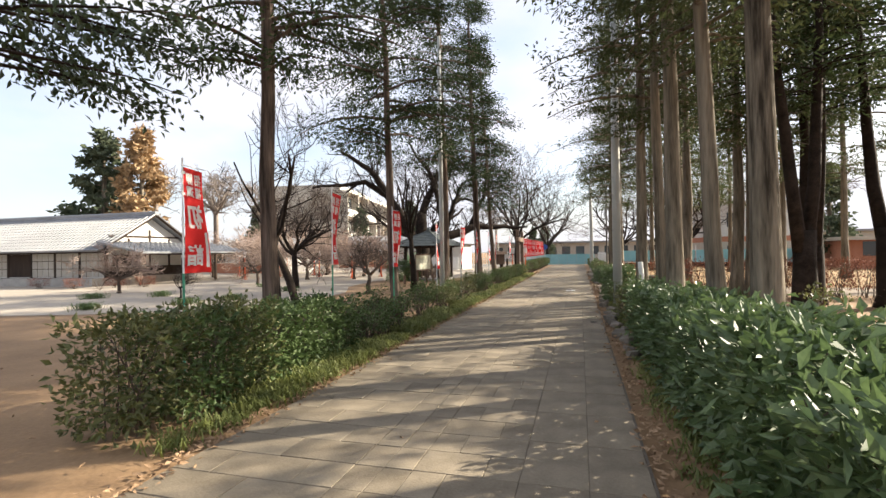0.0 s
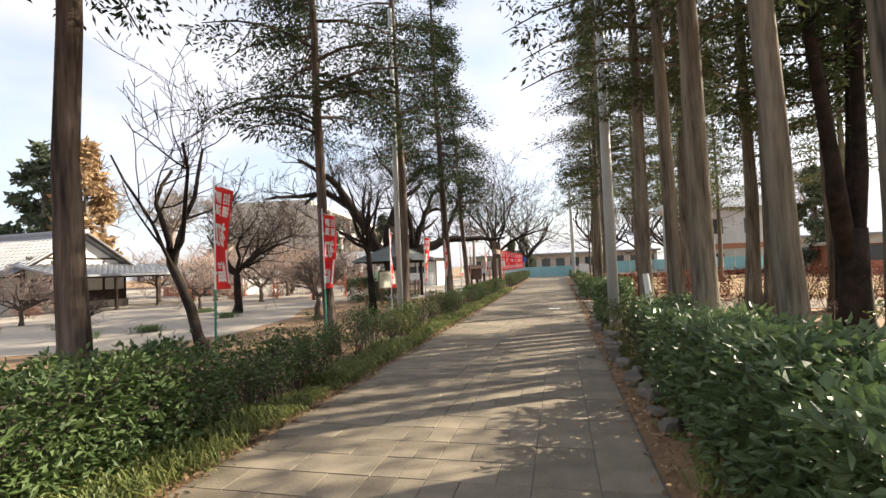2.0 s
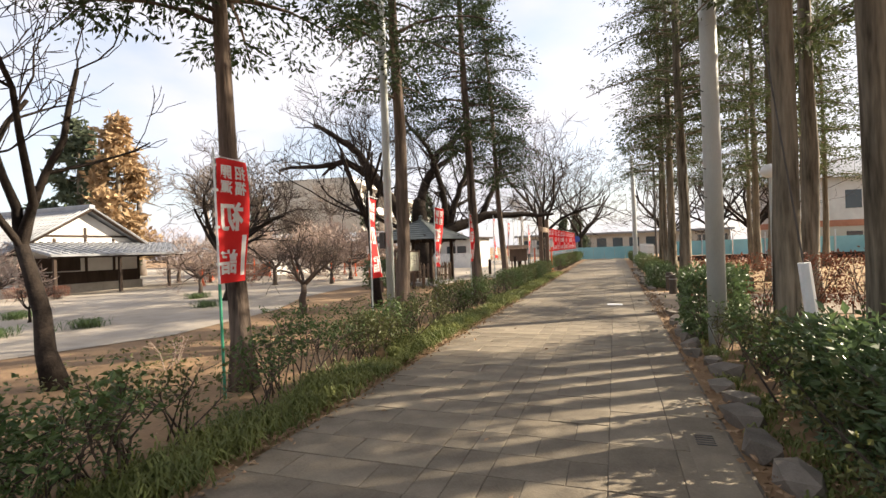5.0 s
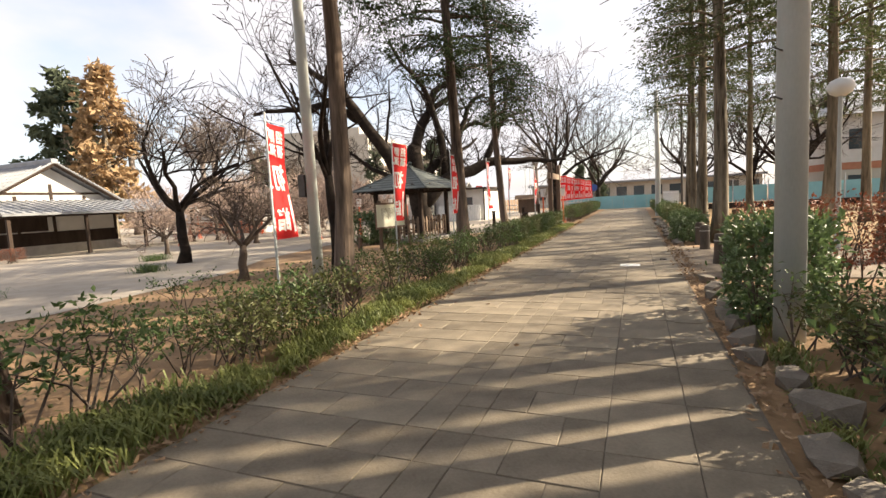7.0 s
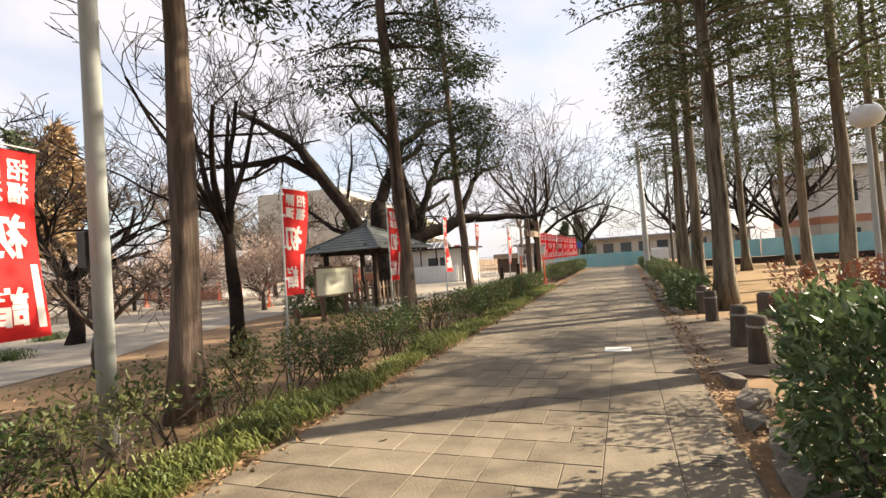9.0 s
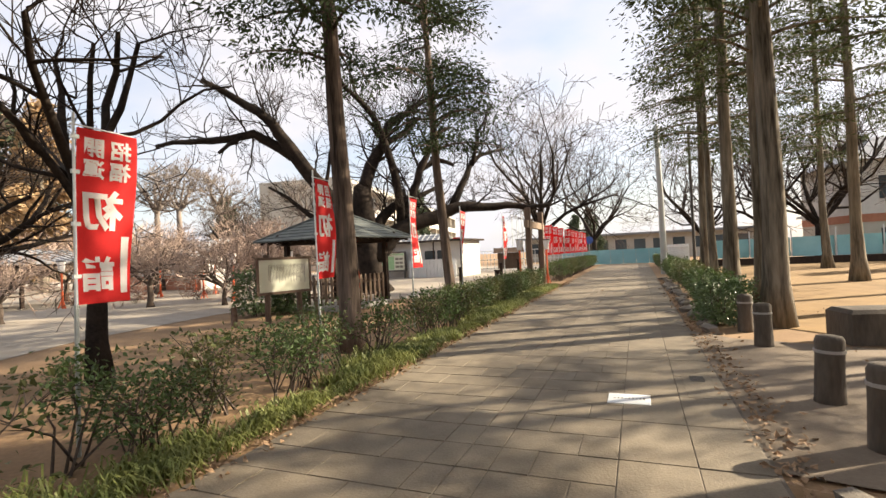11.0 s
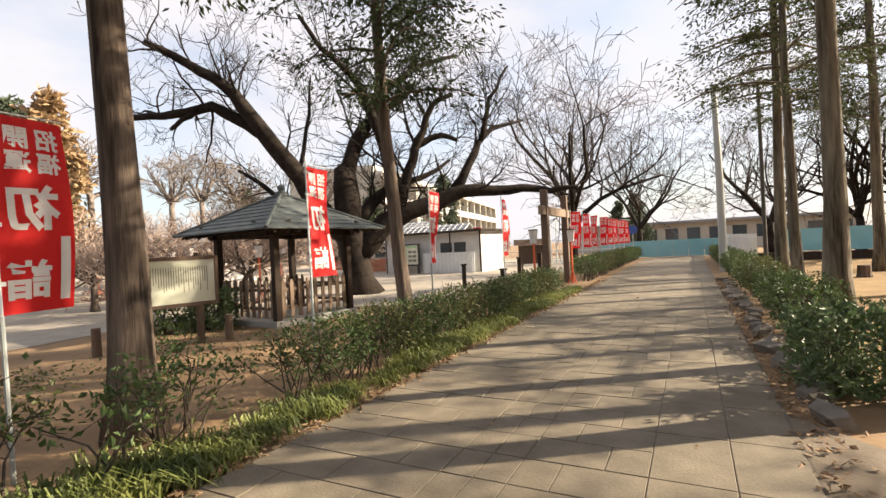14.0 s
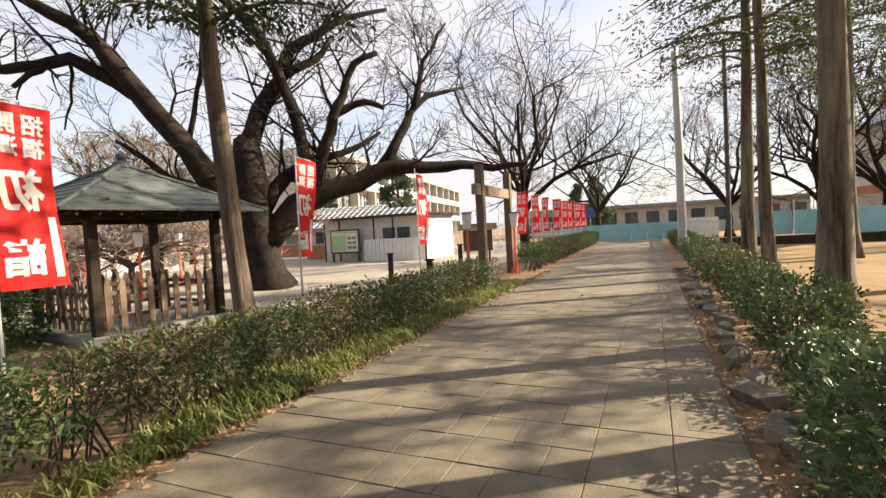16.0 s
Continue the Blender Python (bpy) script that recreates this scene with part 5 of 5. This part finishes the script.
# ---- end of the path ----
sheet_gate = thing("sheet_fence", "teal sheet-clad barrier across the end of the path", "fence")
for i in range(8):
    p = Parts()
    p.box(-6.0 + i * 0.95, 55.5, 0.02, -5.07 + i * 0.95, 55.54, 1.15)
    for k in range(6):
        p.box(-5.97 + i * 0.95 + k * 0.155, 55.47, 0.02, -5.91 + i * 0.95 + k * 0.155, 55.50, 1.15)
    part(sheet_gate, "panel", p, M_TEAL)
pf = thing("sheet_fence", "low teal screen fence beyond the dry lawn", "fence")
for i in range(16):
    p = Parts()
    p.box(4.0 + i * 2.0, 48.2 - 0.25 * i, 0.35, 5.95 + i * 2.0, 48.24 - 0.25 * i, 1.45)
    part(pf, "panel", p, M_TEAL)
p = Parts()
for i in range(17):
    p.box(3.95 + i * 2.0, 48.25 - 0.25 * i, 0, 4.0 + i * 2.0, 48.3 - 0.25 * i, 1.9)
part(pf, "post", p, M_FENCE)
p = Parts()
p.box(2.6, 46.6, -0.03, 36, 46.85, 0.35)
solid("boundary_curb", p, M_DARKWOOD, "dark low boundary curb of the lawn", kind="structure")
mf = thing("mesh_fence", "white vertical-bar fence running beside the path end", "fence")
p = Parts()
for i in range(70):
    yy = 39.0 + i * 0.24
    p.box(1.95, yy - 0.025, 0, 1.97, yy + 0.025, 1.35)
for z in (0.2, 1.2):
    p.box(1.935, 39, z, 1.949, 55.8, z + 0.05)
part(mf, "bars", p, M_FENCE)
for i, (x, yy, w, h, mat) in enumerate(((-13, 74, 26, 2.7, M_CREAM), (16, 70, 30, 3.4, M_CREAM))):
    fb = thing("far_building", "long low pale building beyond the path end", "building", (x, yy, -0.03), group="far buildings")
    q = Parts()
    q.box(0, 0, 0, w, 6, h)
    part(fb, "wall", q, mat)
    q = Parts()
    q.box(-0.4, -0.6, h, w + 0.4, 6.4, h + 0.25)
    part(fb, "roof", q, M_TILE)
    for k in range(int(w / 2)):
        pane(fb, 0.5 + k * 2, -0.03, 1.0, 1.7 + k * 2, -0.004, min(h - 0.4, 2.2))
rs_sign = thing("round_sign", "blue round traffic sign on a pole", "sign", (-3.6, 53.5, -0.03))
p = Parts()
p.tube([(0, 0, 0), (0, 0, 2.3)], [0.03, 0.03], 8)
part(rs_sign, "post", p, M_STEELPOLE)
p = Parts()
p.tube([(0, -0.05, 2.0), (0, -0.03, 2.0)], [0.3, 0.3], 20)
part(rs_sign, "disc", p, M_BLUE)
# white house with brick-red band beyond the lawn
nh = thing("townhouse", "white two-storey house with a brick-red band", "house", (12.5, 52.0, -0.03), 8)
p = Parts()
p.box(0, 0, 2.7, 9, 7, 6.0)
part(nh, "upper_wall", p, M_PLASTER)
p = Parts()
p.box(-0.05, -0.05, 2.2, 9.05, 7.05, 2.7)
part(nh, "band", p, M_BRICK)
p = Parts()
p.box(0, 0, 0, 9, 7, 2.2)
part(nh, "lower_wall", p, M_CREAM)
p = Parts()
p.add([(-0.6, -0.6, 6.0), (9.6, -0.6, 6.0), (9.6, 7.6, 6.0), (-0.6, 7.6, 6.0), (3, 3.5, 8.0), (6, 3.5, 8.0)], [(0, 1, 5, 4), (1, 2, 5), (2, 3, 4, 5), (3, 0, 4), (3, 2, 1, 0)])
part(nh, "roof", p, M_TILE)
for x in (1.2, 4.2, 7.0):
    pane(nh, x, -0.03, 3.6, x + 1.1, -0.004, 5.0)
    pane(nh, x, -0.03, 0.8, x + 1.1, -0.004, 1.8)
bh = thing("brick_building", "low brick-red building seen between the trees", "building", (18, 40, -0.03), -8)
p = Parts()
p.box(0, 0, 0, 14, 6, 2.0)
part(bh, "wall", p, M_BRICK)
p = Parts()
p.box(-0.4, -0.5, 2.0, 14.4, 6.4, 2.25)
part(bh, "roof", p, M_CREAM)
for k in range(5):
    pane(bh, 0.8 + k * 2.6, -0.03, 0.9, 2.4 + k * 2.6, -0.004, 1.9)

# small saplings and stems on the plaza-side bed
rs = random.Random(17)
for i in range(9):
    put(bare if i % 2 else thin[i % 4], rs.uniform(-7.2, -5.0), 6 + i * 2.0 + rs.uniform(-0.5, 0.5), rs.uniform(0, 360), rs.uniform(0.5, 0.8))
for x, yy in ((-24.8, 18.6), (-23.3, 19.6), (-27.5, 18.8), (-21.8, 27.6), (-19.2, 28.4), (-17.2, 29.6), (-21.9, 20.2)):
    put(azalea[0], x, yy, 30 * x, 0.9, 0.6)

# ---- paving slabs ----
ROW, Y0 = 0.37, 2.1
slab_mesh = {}


def slab_shape(w, d):
    if (w, d) not in slab_mesh:
        v, f = chamfer_box(w - 0.006, d - 0.009, 0.03, 0.003)
        me = bpy.data.meshes.new("slab")
        me.from_pydata(v.tolist(), [], f)
        me.materials.append(M_SLAB)
        slab_mesh[w, d] = me
    return slab_mesh[w, d]


rs = random.Random(1)
rest = Parts()
count = 0
for j in range(-20, int((ROAD_END - Y0) / ROW)):
    yy = Y0 + ROW * (j + 0.5)
    xs = []
    x = ROAD_L
    for w in ((0.65, 0.65) if j % 2 else (0.325, 0.65, 0.325)) + (0.22, 0.22) + ((0.5, 0.25) if j % 2 else (0.25, 0.5)):
        xs.append((x + w / 2, w, ROW, yy))
        x += w
    if j % 2:
        xs += [(x + 0.2275, 0.455, ROW * 2, yy + ROW / 2), (x + 0.6575, 0.405, ROW * 2, yy + ROW / 2 - 0.004)]
    for cx, w, d, cy in xs:
        dz = rs.uniform(-0.0025, 0.0025)
        if 0 <= j < 38 and count < 300:
            ob = new("slab", slab_shape(w, d))
            ob.matrix_basis = pose(cx, cy, -0.03 + dz)
            ob.parent = road
            count += 1
        else:
            v, f = chamfer_box(w - 0.006, d - 0.009, 0.03, 0.003)
            rest.add(v + np.array([cx, cy, -0.03 + dz]), f)
part(road, "slabs", rest, M_SLAB, kind="stuff")
